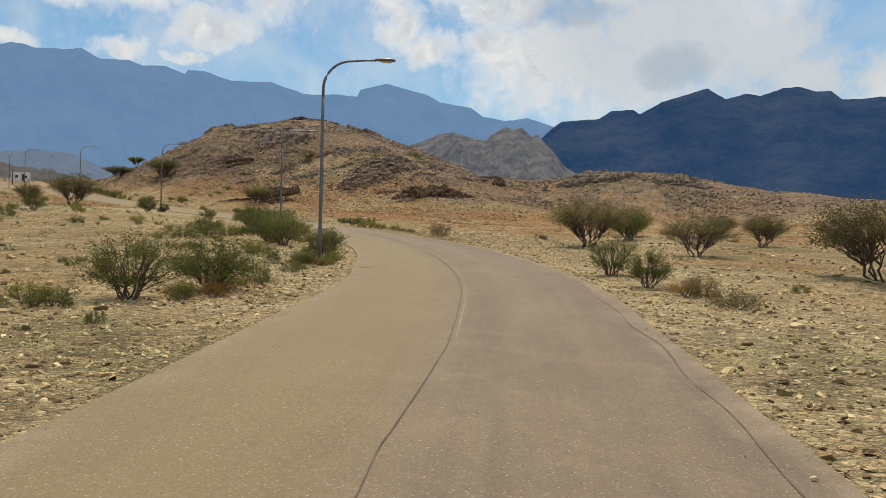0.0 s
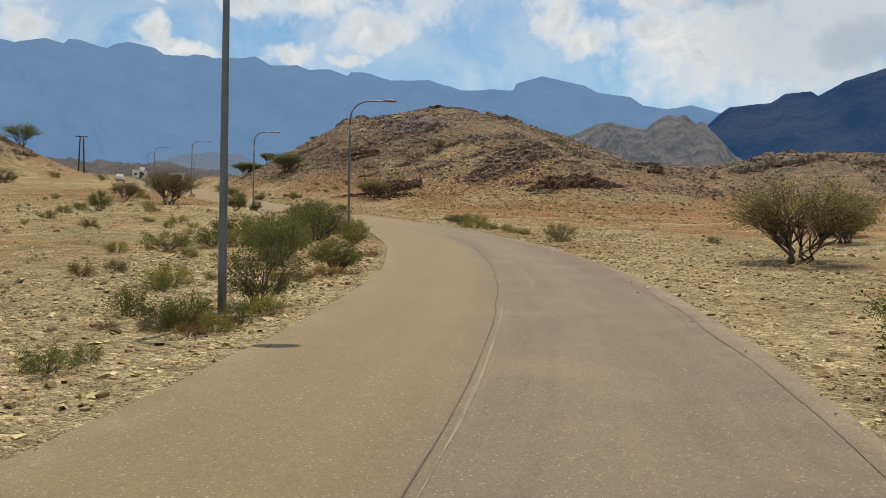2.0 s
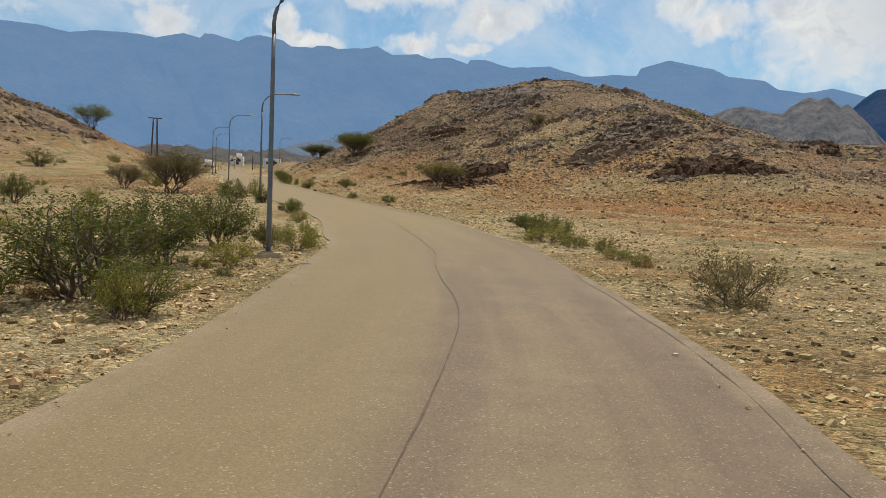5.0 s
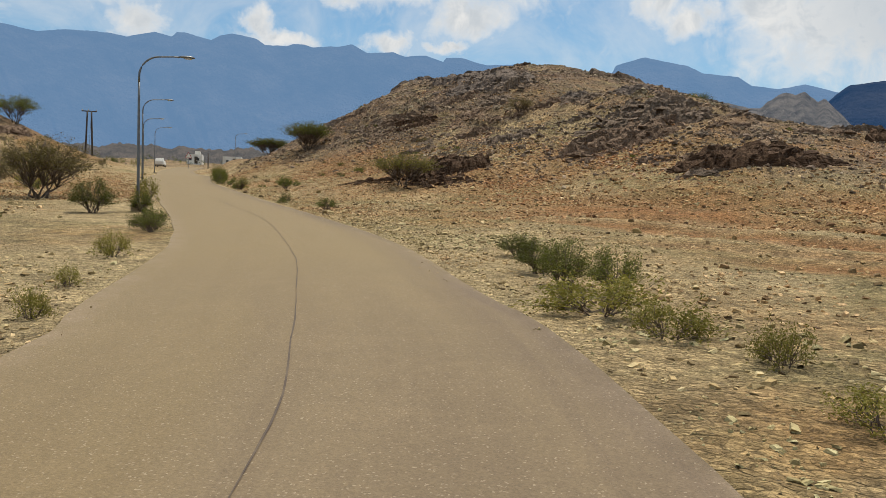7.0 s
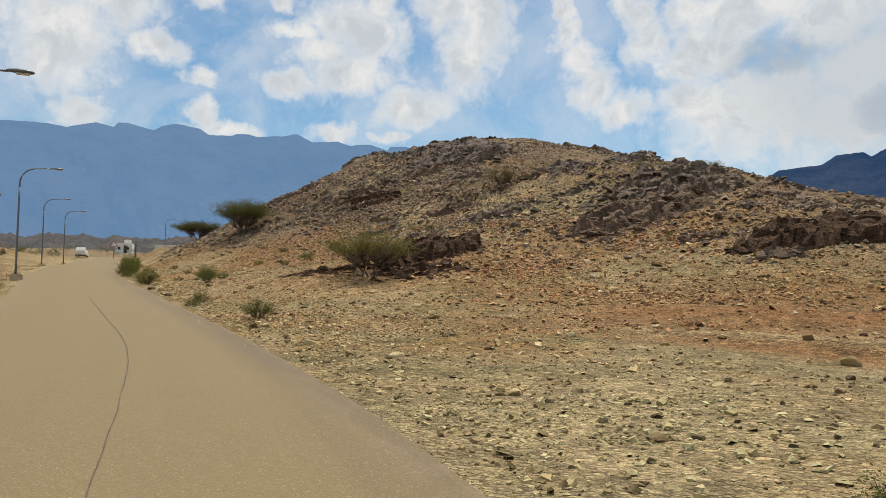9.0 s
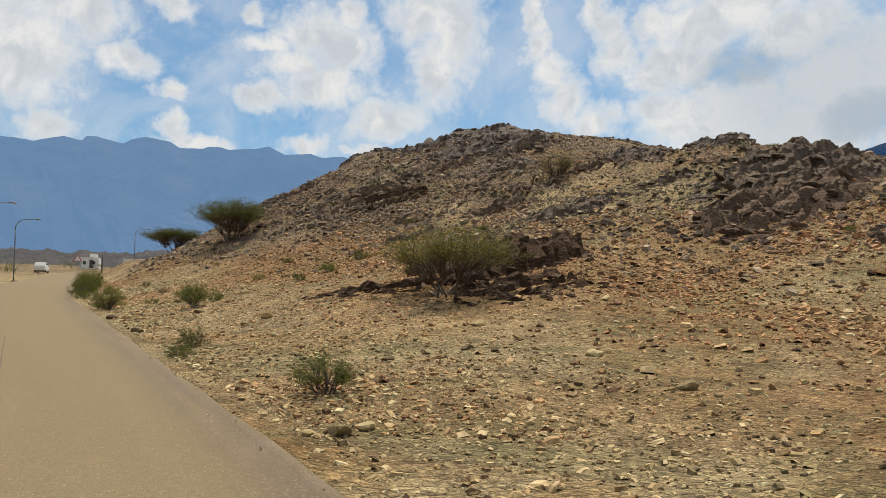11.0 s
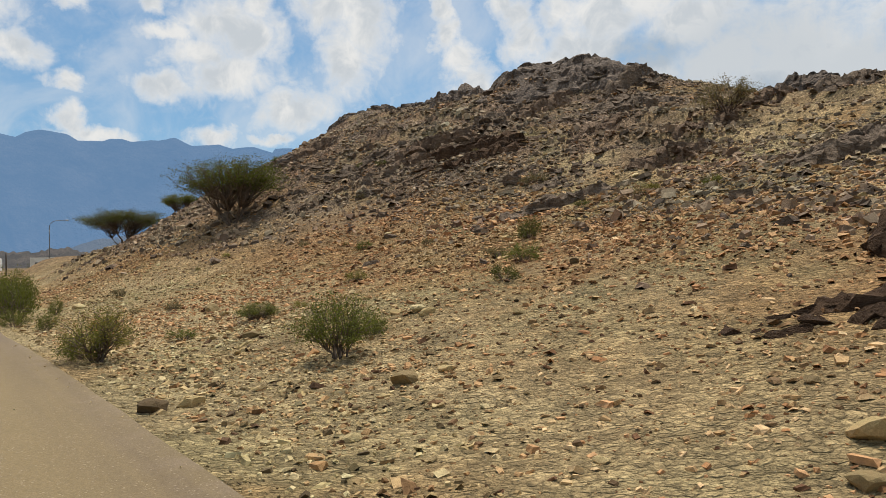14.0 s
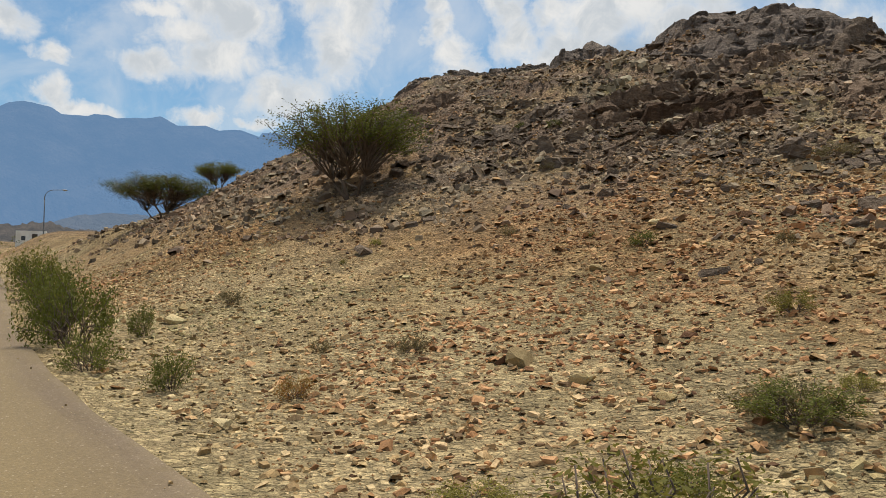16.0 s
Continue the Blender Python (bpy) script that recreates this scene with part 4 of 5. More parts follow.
set_out(low_green, [(-6.2, 25.6, 0.39, 0.74), (-11.9, 35.3, 0.65, 1.87), (-10.3, 37.0, 0.66, 1.32), (-4.4, 27.9, 0.25, 0.55), (-28.2, 50.3, 0.52, 1.15),
                    (-20.4, 43.0, 0.45, 1.0), (-18.7, 47.5, 0.46, 1.27), (-9.5, 45.0, 0.65, 1.25), (-10.0, 48.4, 0.76, 1.35), (-7.9, 36.5, 0.34, 0.42),
                    (-10.2, 40.4, 0.45, 0.88), (-21.9, 50.0, 0.35, 0.88), (-28.9, 61.0, 0.94, 1.25), (-4.8, 31.3, 0.3, 0.81), (-28.9, 75.1, 1.4, 1.33),
                    (-19.4, 63.3, 0.7, 1.33), (-11.6, 51.8, 0.46, 0.57), (-10.3, 49.7, 0.34, 0.4)], "low shrubs along the road", 0.5)
set_out(low_green[2:], [(-7.2, 39.6, 0.7, 0.8), (-6.8, 35.8, 0.45, 0.52), (-6.3, 33.6, 0.35, 0.67), (-15.3, 57.3, 0.59, 0.87), (-13.0, 53.8, 0.4, 0.46),
                        (-2.1, 49.5, 0.38, 0.64), (-2.8, 50.7, 0.36, 1.0), (-3.3, 52.6, 0.48, 0.73), (-5.3, 54.8, 0.62, 2.0), (-4.4, 53.6, 0.5, 1.3), (-16.5, 45.0, 0.3, 0.7), (-14.5, 41.0, 0.28, 0.6)], "low shrubs along the road", 0.5)
set_out(trees_flat, [(-36.0, 75.5, 3.3, 5.6), (6.6, 35.2, 2.35, 4.3), (9.7, 29.7, 1.75, 3.0), (18.5, 44.8, 2.05, 3.1), (22.6, 63.2, 1.93, 2.76),
                      (11.6, 20.5, 2.5, 4.2), (-41.0, 76.5, 2.1, 2.9)], "acacias on the flat", 1.0, 1.2)
set_out(dry_shrubs, [(-4.0, 22.6, 0.3, 0.75), (5.3, 14.0, 0.41, 1.12), (5.3, 15.8, 0.48, 1.04), (-0.2, 44.4, 0.85, 1.65)], "dry shrubs along the road", 0.5)
set_out(rust_shrubs, [(-4.4, 29.1, 0.33, 0.83), (-4.8, 34.6, 0.26, 0.44), (-4.2, 14.3, 0.4, 0.58), (-10.8, 50.1, 0.25, 0.35), (-1.9, 49.3, 0.23, 0.3), (5.1, 16.1, 0.36, 1.0), (-37.7, 96.5, 0.32, 0.47)], "rust-coloured shrubs", 0.5)
# the bushes on the gravel at the hill's foot
set_out(green_bushes, [(-7.9, 61.4, 0.55, 1.1), (-6.9, 58.7, 0.68, 1.0), (-6.2, 57.3, 0.84, 1.05), (-5.3, 56.5, 0.82, 0.85), (-18.7, 62.6, 0.74, 0.8), (-25.2, 70.0, 0.89, 1.0), (-20.3, 76.4, 0.62, 1.0),
                       (-30.5, 90.3, 0.95, 1.2), (-42.6, 100.3, 0.89, 0.93), (-33.3, 94.8, 0.41, 0.9)], "bushes at the foot of the hill", 0.95, 0.95)
set_out(pale_bushes, [(-35.0, 91.8, 0.96, 1.5)], "bushes at the foot of the hill", 0.95, 0.95)
set_out(low_green, [(-35.4, 92.1, 0.6, 1.12), (-42.0, 99.6, 1.2, 1.5), (-24.5, 79.7, 0.34, 0.6), (-25.2, 81.2, 0.5, 0.75), (-49.0, 108.3, 1.3, 1.8), (-44.9, 102.8, 1.1, 1.5), (-46.9, 105.8, 1.2, 1.8),
                    (-30.3, 91.4, 0.38, 0.7), (-27.8, 100.0, 0.66, 0.85), (-28.0, 96.4, 0.45, 1.0), (-28.3, 94.1, 0.38, 0.75), (-40.7, 97.8, 0.55, 0.8),
                    (-41.4, 100.6, 0.59, 0.5), (-32.6, 95.4, 0.2, 0.4), (-34.4, 93.8, 0.26, 0.69), (-35.7, 93.7, 0.2, 0.73), (-39.2, 96.9, 0.5, 0.6)], "low shrubs at the foot of the hill", 0.5)
set_out(dry_shrubs, [(-28.6, 98.0, 0.3, 0.67), (-33.3, 95.1, 0.32, 1.01), (-36.7, 98.2, 0.29, 0.52), (-40.8, 103.0, 0.3, 0.59), (-38.0, 98.7, 0.21, 0.33),
                     (-30.8, 102.3, 0.24, 0.48), (-27.5, 108.3, 0.42, 1.25)], "dry shrubs on the slope", 0.5)
set_out(trees_round[1:2], [(-20.9, 87.3, 2.1, 4.2)], "acacias on the hill", 1.0, 1.2)
set_out(green_bushes[2:], [(-4.9, 116.3, 1.5, 2.9)], "bushes on the ridge", 0.95, 0.95)
set_out(ridge_bushes, [(-19.6, 111.6, 1.5, 2.6)], "bushes on the ridge", 0.95, 0.95)
set_out(trees_round[2:], [(-40.2, 111.1, 2.85, 4.9)], "acacias on the hill", 1.0, 1.2)
set_out(trees_round[:1], [(-97, 130, 4.2, 6.5)], "acacias on the hill", 1.0, 1.2)
set_out(tree_flat, [(-51.2, 122.0, 2.05, 5.0), (-53.4, 134.5, 1.9, 3.0), (-47.2, 139.8, 1.3, 2.0)], "acacias on the hill", 1.0, 1.2)


def scatter_shrubs(kinds, seed, count, lo, hi, keep, tall, group):
    """Small shrubs here and there on the open ground."""
    rng = np.random.default_rng(seed)
    rows = []
    while len(rows) < count:
        x, y = rng.uniform(lo[0], hi[0]), rng.uniform(lo[1], hi[1])
        if keep(float(road_offset(np.array([x]), np.array([y]))[0]), x, y):
            h = rng.uniform(*tall)
            rows.append((x, y, h, h * rng.uniform(1.4, 2.4)))
    set_out(kinds, rows, group, 0.5)


scatter_shrubs(low_green, 201, 44, (-80, 26), (-12, 108), lambda off, x, y: off < -7, (0.25, 0.7), "shrubs on the plain")
scatter_shrubs(low_green + dry_shrubs, 202, 26, (-40, 92), (6, 118), lambda off, x, y: off > 8, (0.15, 0.35), "small shrubs on the hillside")
scatter_shrubs(low_green + dry_shrubs, 204, 40, (-150, 84), (-78, 142), lambda off, x, y: off < -7, (0.5, 1.3), "shrubs on the western hill")
scatter_shrubs(low_green + rust_shrubs + dry_shrubs, 206, 60, (-16, 12), (-3, 52), lambda off, x, y: -11 < off < -3.5, (0.12, 0.34), "small shrubs on the verge")


def tuft_field(name, label, seed, count, lo, hi, keep, tall, mat):
    """Countless dry tufts, joined: each a handful of twig ends with slim leaves."""
    rng = np.random.default_rng(seed)
    ends, size = [], []
    while len(size) < count:
        x, y = rng.uniform(lo[0], hi[0]), rng.uniform(lo[1], hi[1])
        if keep(float(road_offset(np.array([x]), np.array([y]))[0]), x, y):
            h = rng.uniform(*tall)
            c = crown(rng, 16, 0.20, 0.48, 0.30, 0.03) * (h * rng.uniform(1.4, 2.2), h * rng.uniform(1.4, 2.2), h * 2)
            ends.append(c + (x, y, land(x, y, 0.02)))
            size.append(h)
    V, F, start = [], [], 0
    for c, h in zip(ends, size):
        v, f = leaves(rng, c, 0.10 * h, 16, 0.11 * h + 0.01, 0.36)
        V.append(v)
        F.append(f + start)
        start += len(v)
    tagged(new(name, quick_mesh(name, np.concatenate(V), np.concatenate(F), mat)), label, "tufts", kind="stuff")


scatter_shrubs(dry_shrubs, 203, 12, (6, 14), (34, 84), lambda off, x, y: off > 6, (0.18, 0.4), "shrubs on the plain")


# ---- lamps and poles ----
def box(cx, cy, cz, sx, sy, sz, chamfer=0.0):
    bm = bmesh.new()
    bmesh.ops.create_cube(bm, size=1.0, matrix=Matrix.Translation((cx, cy, cz)) @ Matrix.Diagonal((sx, sy, sz, 1)))
    if chamfer:
        bmesh.ops.bevel(bm, geom=bm.edges[:], offset=chamfer, segments=2, affect="EDGES", clamp_overlap=True)
    return bm


def bm_mesh(name, bm, mat):
    me = bpy.data.meshes.new(name)
    bm.to_mesh(me)
    bm.free()
    me.materials.append(mat)
    return me


def street_lamp():
    """A tapered steel pole that bends over into an arm along +x, with a cobra head, on a concrete block."""
    root = new("street_lamp")
    part("footing", bm_mesh("footing", box(0.04, 0, -0.15, 0.62, 0.46, 0.6, 0.05), CONCRETE), root, "pale concrete footing block")
    part("flange", bm_mesh("flange", box(0, 0, 0.162, 0.26, 0.28, 0.03, 0.006), STEEL), root)
    part("pole", mesh_of("pole", *tubes([(np.array([(0, 0, z) for z in np.linspace(0.155, 5.0, 8)]), 0.061, 0.044)], 12), STEEL, True), root)
    t = np.linspace(0, math.pi / 2, 9)
    arm = [(0, 0, 4.95)] + [(0.85 * (1 - math.cos(a)), 0, 5.2 + 0.85 * math.sin(a)) for a in t] + [(1.25, 0, 6.09), (1.55, 0, 6.10)]
    part("arm", mesh_of("arm", *tubes([(np.array(arm), 0.046, 0.030)], 10), STEEL, True), root)
    prof = [(1.50, 0.035, 0.03), (1.58, 0.075, 0.05), (1.72, 0.11, 0.07), (1.92, 0.12, 0.075), (2.06, 0.09, 0.055), (2.12, 0.03, 0.02)]
    V, F, k = [], [], 12
    for x, w, h in prof:
        for j in range(k):
            a = 2 * math.pi * j / k
            V.append((x, w * math.cos(a), 6.11 + h * (math.sin(a) if math.sin(a) > 0 else 0.55 * math.sin(a))))
    for i in range(len(prof) - 1):
        for j in range(k):
            F.append((i * k + j, i * k + (j + 1) % k, (i + 1) * k + (j + 1) % k, (i + 1) * k + j))
    F += [tuple(range(k))[::-1], tuple(range((len(prof) - 1) * k, len(prof) * k))]
    head = part("lamp_head", mesh_of("lamp_head", np.array(V), F, STEEL, True), root)
    part("lens", bm_mesh("lens", box(1.86, 0, 6.064, 0.30, 0.15, 0.035, 0.012), LENS), head, "clouded lamp lens")
    return tagged(root, "tall grey steel street lamp with a curved arm", "street lamp", "street lamps along the road")


lamp_post = street_lamp()
first = True
for x, y in ((-3.64, 22.95), (-9.85, 46.9), (-25.6, 70.3), (-42.8, 91.2), (-61.5, 113.8), (-72.3, 129.0), (-83.4, 164.0)):
    k = int(np.argmin((ROAD[:, 0] - x) ** 2 + (ROAD[:, 1] - y) ** 2))
    turn = math.degrees(math.atan2(ROAD_SIDE[k, 1], ROAD_SIDE[k, 0]))
    m = pose(x, y, land(x, y, 0.05) + (0.24 if 60 < y < 100 else 0.0), 0, 0, turn)
    if first:
        lamp_post.matrix_basis = m
    else:
        copy_thing(lamp_post, m)
    first = False


def utility_pole():
    """Two tarred poles that lean together a little, under one crossarm with a stay wire between them."""
    root = new("utility_pole")
    for foot, head in ((-0.52, -0.26), (0.46, 0.30)):
        way = [(foot + (head - foot) * t, 0, -0.6 + 7.0 * t) for t in np.linspace(0, 1, 6)]
        part("pole", mesh_of("pole", *tubes([(np.array(way), 0.15, 0.11)], 10), WOOD, True), root)
    part("crossarm", bm_mesh("crossarm", box(0, 0, 6.42, 2.1, 0.14, 0.15, 0.02), WOOD), root)
    part("stay", mesh_of("stay", *tubes([(np.array([(0.28, 0.1, 6.2), (0.1, 0.1, 3.2), (-0.02, 0.1, 0.0)]), 0.02, 0.02)], 5), STEEL, True), root)
    for x in (-0.95, -0.1, 0.95):
        ring = [(x, 0, 6.49), (x, 0, 6.56), (x, 0, 6.62), (x, 0, 6.68)]
        part("insulator", mesh_of("insulator", *tubes([(np.array(ring), 0.07, 0.035)], 8), CONCRETE, True), root)
    return tagged(root, "dark wooden twin-pole power pylon with a crossarm", "utility pole")


up = utility_pole()
up.matrix_basis = pose(-90.4, 136.9, land(-90.4, 136.9), 0, 0, 38)


# ---- rocks and stones ----
def quick_mesh(name, verts, faces, mat):
    """A mesh from arrays; all faces have as many corners."""
    me = bpy.data.meshes.new(name)
    n, k = faces.shape
    me.vertices.add(len(verts))
    me.vertices.foreach_set("co", np.asarray(verts, np.float32).ravel())
    me.loops.add(n * k)
    me.loops.foreach_set("vertex_index", faces.astype(np.int32).ravel())
    me.polygons.add(n)
    me.polygons.foreach_set("loop_start", np.arange(0, n * k, k, dtype=np.int32))
    me.materials.append(mat)
    me.update(calc_edges=True)
    me.validate()
    me.polygons.foreach_set("use_smooth", [False] * len(me.polygons))
    me.update()
    return me


tuft_field("plain_tufts", "small dry and dull-green tufts strewn over the plain", 207, 130, (-46, 16), (-8, 78), lambda off, x, y: -34 < off < -6, (0.10, 0.30), LEAF_DRY)
tuft_field("crest_scrub", "dull-green scrub far beyond the crest of the road", 205, 90, (-170, 140), (-74, 240), lambda off, x, y: abs(off) > 5, (0.6, 1.6), LEAF)


def ball(level):
    bm = bmesh.new()
    bmesh.ops.create_icosphere(bm, subdivisions=level, radius=1.0)
    v = np.array([p.co[:] for p in bm.verts])
    f = np.array([[p.index for p in q.verts] for q in bm.faces])
    bm.free()
    return v, f


BALL2 = ball(2)


def cut_rock(rng, shape, cuts=10, depth=(0.45, 0.85)):
    """A ball with flat pieces struck off."""
    v = shape[0].copy()
    for i in range(cuts):
        n = rng.normal(0, 1, 3)
        n /= np.linalg.norm(n)
        over = v @ n - rng.uniform(*depth)
        v -= np.maximum(over, 0)[:, None] * n
    return v + rng.normal(0, 0.012, v.shape)


def turn_matrices(rng, n, tilt):
    """n turns: any way round, tilted off the level by about that many radians."""
    z, a, b = rng.uniform(0, 2 * math.pi, n), rng.normal(0, tilt, n), rng.normal(0, tilt, n)
    cz, sz, ca, sa, cb, sb = np.cos(z), np.sin(z), np.cos(a), np.sin(a), np.cos(b), np.sin(b)
    o, l = np.zeros(n), np.ones(n)
    Rz = np.stack([cz, -sz, o, sz, cz, o, o, o, l], 1).reshape(n, 3, 3)
    Rx = np.stack([l, o, o, o, ca, -sa, o, sa, ca], 1).reshape(n, 3, 3)
    Ry = np.stack([cb, o, sb, o, l, o, -sb, o, cb], 1).reshape(n, 3, 3)
    return Rx @ Ry @ Rz


CHIP = np.array([(-1, -1, -1), (1, -1, -1), (1, 1, -1), (-1, 1, -1), (-1, -1, 1), (1, -1, 1), (1, 1, 1), (-1, 1, 1)], float)
CHIP_FACES = np.array([(4, 5, 6, 7), (0, 1, 5, 4), (1, 2, 6, 5), (2, 3, 7, 6), (3, 0, 4, 7)])


FLAKE = np.array([(-1, -0.8, -1), (1, -0.7, -1), (0.1, 1, -1), (-1, -0.8, 1), (1, -0.7, 1), (0.1, 1, 1)], float)
FLAKE_FACES = np.array([(3, 4, 5), (0, 1, 4), (0, 4, 3), (1, 2, 5), (1, 5, 4), (2, 0, 3), (2, 3, 5)])
CHIP_TRIANGLES = np.concatenate([CHIP_FACES[:, (0, 1, 2)], CHIP_FACES[:, (0, 2, 3)]])


def chips(rng, x, y, size, flat, tilt, sink=0.25, fine=0.07):
    """Angular chips of stone on the ground at x, y: three-sided flakes below the size fine, four-sided pieces above it."""
    V, F, start = [], [], 0
    for pick, shape, faces in ((size < fine, FLAKE, FLAKE_FACES), (size >= fine, CHIP, CHIP_TRIANGLES)):
        px, py, s = x[pick], y[pick], size[pick]
        n, k = len(px), len(shape)
        if not n:
            continue
        v = shape[None] * (1 + rng.uniform(-0.5, 0.1, (n, k, 3)))
        v[:, k // 2:, :2] *= rng.uniform(0.45, 1.0, (n, 1, 1))
        v *= np.stack([s * rng.uniform(0.7, 1.3, n), s * rng.uniform(0.45, 0.9, n), s * rng.uniform(0.5, 1.3, n) * flat], 1)[:, None, :] * 0.5
        v = v @ np.swapaxes(turn_matrices(rng, n, tilt), 1, 2)
        off = road_offset(px, py)
        on_road = np.where((off > 0) & (py < 42), np.abs(off) < 2.98, np.abs(off) < 2.68)
        z = np.where(on_road, base_z(px, py) + 0.012, ground_z(px, py, off)) + s * flat * 0.5 * (1 - 2 * sink)
        v += np.stack([px, py, z], 1)[:, None, :]
        V.append(v.reshape(-1, 3))
        F.append((np.arange(n)[:, None, None] * k + faces[None]).reshape(-1, 3) + start)
        start += n * k
    return np.concatenate(V), np.concatenate(F)


def strew(rng, n, lo, hi, keep):
    x, y = rng.uniform(lo[0], hi[0], n), rng.uniform(lo[1], hi[1], n)
    ok = rng.random(n) < keep(x, y)
    return x[ok], y[ok]


def sizes(rng, n, mid, spread, top):
    return np.minimum(mid * np.exp(rng.normal(0, spread, n)), top)


rng = np.random.default_rng(5)


def verge_keep(x, y):
    off = road_offset(x, y)
    a = np.abs(off)
    patch = 0.35 + 0.65 * smooth(fractal(x, y, 4.0, 3, 71.0), -0.3, 0.3)
    eye_side = np.where(off > 0, 0.55 + 0.45 * smooth(y, 50, 66), 0.85 * (1 - smooth(y, 45, 60)))
    edge = np.where((off > 0) & (y < 44), 3.08, 2.74)
    return np.where(a < edge, 0.10 * smooth(a, 2.2, 2.75) ** 2 + 0.0003, np.where(a < 3.4, 1.0, patch) * (1 - smooth(a, 4.2, 11.5))) * eye_side


x, y = strew(rng, 900000, (-52, -1), (16, 112), verge_keep)
k = rng.permutation(len(x))[:142000]
x, y = x[k], y[k]
away = np.abs(road_offset(x, y))
v, f = chips(rng, x, y, sizes(rng, len(x), 0.052, 0.50, 0.15) * np.where(away < 3.05, 0.5, 1.0), 0.38, 0.28)
tagged(new("verge_gravel", quick_mesh("verge_gravel", v, f, STONE)), "pale broken gravel along the road's verges", "gravel", kind="stuff")


def slope_keep(x, y):
    h = hill_z(x, y)
    near = 1 - smooth(np.hypot(x + 34, y - 94), 12, 36) * 0.82
    patch = 0.25 + 0.75 * smooth(fractal(x, y, 5.0, 4, 77.0), -0.3, 0.35)
    return np.where(np.abs(road_offset(x, y)) < 3.2, 0.0, near * patch)


x, y = strew(rng, 700000, (-60, 74), (8, 128), slope_keep)
k = rng.permutation(len(x))[:120000]
x, y = x[k], y[k]
size = sizes(rng, len(x), 1.0, 0.5, 3.5) * (0.050 + 0.055 * smooth(road_offset(x, y), 6, 22))
high = rng.random(len(x)) < smooth(hill_z(x, y) + 2.0 * fractal(x, y, 7, 3, 97.0), 1.6, 5.5) * 0.85
for name, pick, mat, label in (("slope_scree", ~high, STONE_HILL, "brown angular scree strewn over the hillside"), ("summit_scree", high, STONE_HIGH, "dark weathered scree high on the hill")):
    v, f = chips(rng, x[pick], y[pick], size[pick], 0.38, 0.30)
    tagged(new(name, quick_mesh(name, v, f, mat)), label, "scree", kind="stuff")

x, y = strew(rng, 46000, (-60, 6), (45, 100), lambda x, y: np.where(np.abs(road_offset(x, y)) < 7, 0.0, 0.2 + 0.8 * smooth(fractal(x, y, 7.0, 3, 81.0), -0.2, 0.3)))
v, f = chips(rng, x, y, sizes(rng, len(x), 0.085, 0.5, 0.28), 0.5, 0.3)
tagged(new("field_stones", quick_mesh("field_stones", v, f, STONE)), "scattered stones on the open desert flat", "stones", kind="stuff")


# rubble all over the hill, each piece with a shadow of its own
x, y = strew(rng, 150000, (-60, 76), (40, 146), lambda x, y: np.where(np.abs(road_offset(x, y)) < 5, 0.0, smooth(hill_z(x, y), 0.8, 3.0) * (0.12 + 0.88 * smooth(fractal(x, y, 3.5, 4, 83.0), -0.1, 0.4))))
k = rng.permutation(len(x))[:42000]
x, y = x[k], y[k]
v, f = chips(rng, x, y, sizes(rng, len(x), 0.17, 0.42, 0.42), 0.6, 0.35, 0.3, 0.25)
tagged(new("hill_rubble", quick_mesh("hill_rubble", v, f, STONE_HIGH)), "brown broken rubble lying all over the hill", "rubble", kind="stuff")

x, y = strew(rng, 24000, (-56, 84), (38, 158), lambda x, y: smooth(hill_z(x, y), 0.8, 6.0) * smooth(fractal(x, y, 6.0, 3, 91.0), -0.1, 0.45))
v, f = chips(rng, x, y, sizes(rng, len(x), 0.32, 0.40, 0.7), 0.45, 0.25, 0.40)
tagged(new("slope_blocks", quick_mesh("slope_blocks", v, f, GREY_ROCK)), "dark blocks of split rock half sunk in the slope", "rocks", kind="stuff")

x, y = strew(rng, 16000, (-150, 70), (-78, 150), lambda x, y: smooth(hill_z(x, y), 0.5, 4.0) * smooth(fractal(x, y, 9.0, 3, 93.0), -0.1, 0.5))
v, f = chips(rng, x, y, sizes(rng, len(x), 0.5, 0.4, 1.4), 0.42, 0.25, 0.45)
tagged(new("western_blocks", quick_mesh("western_blocks", v, f, GREY_ROCK)), "brown blocks of rock strewn over the western hill", "rocks", kind="stuff")


def slab_shapes(mat, seed):
    rng = np.random.default_rng(seed)
    return [quick_mesh("slab", cut_rock(rng, BALL2, 17, (0.30, 0.72)) * 1.35, BALL2[1], mat) for i in range(9)]


SLABS = {SUMMIT_ROCK: slab_shapes(SUMMIT_ROCK, 104), DARK_ROCK: slab_shapes(DARK_ROCK, 101), GREY_ROCK: slab_shapes(GREY_ROCK, 102), BROWN_ROCK: slab_shapes(BROWN_ROCK, 103)}


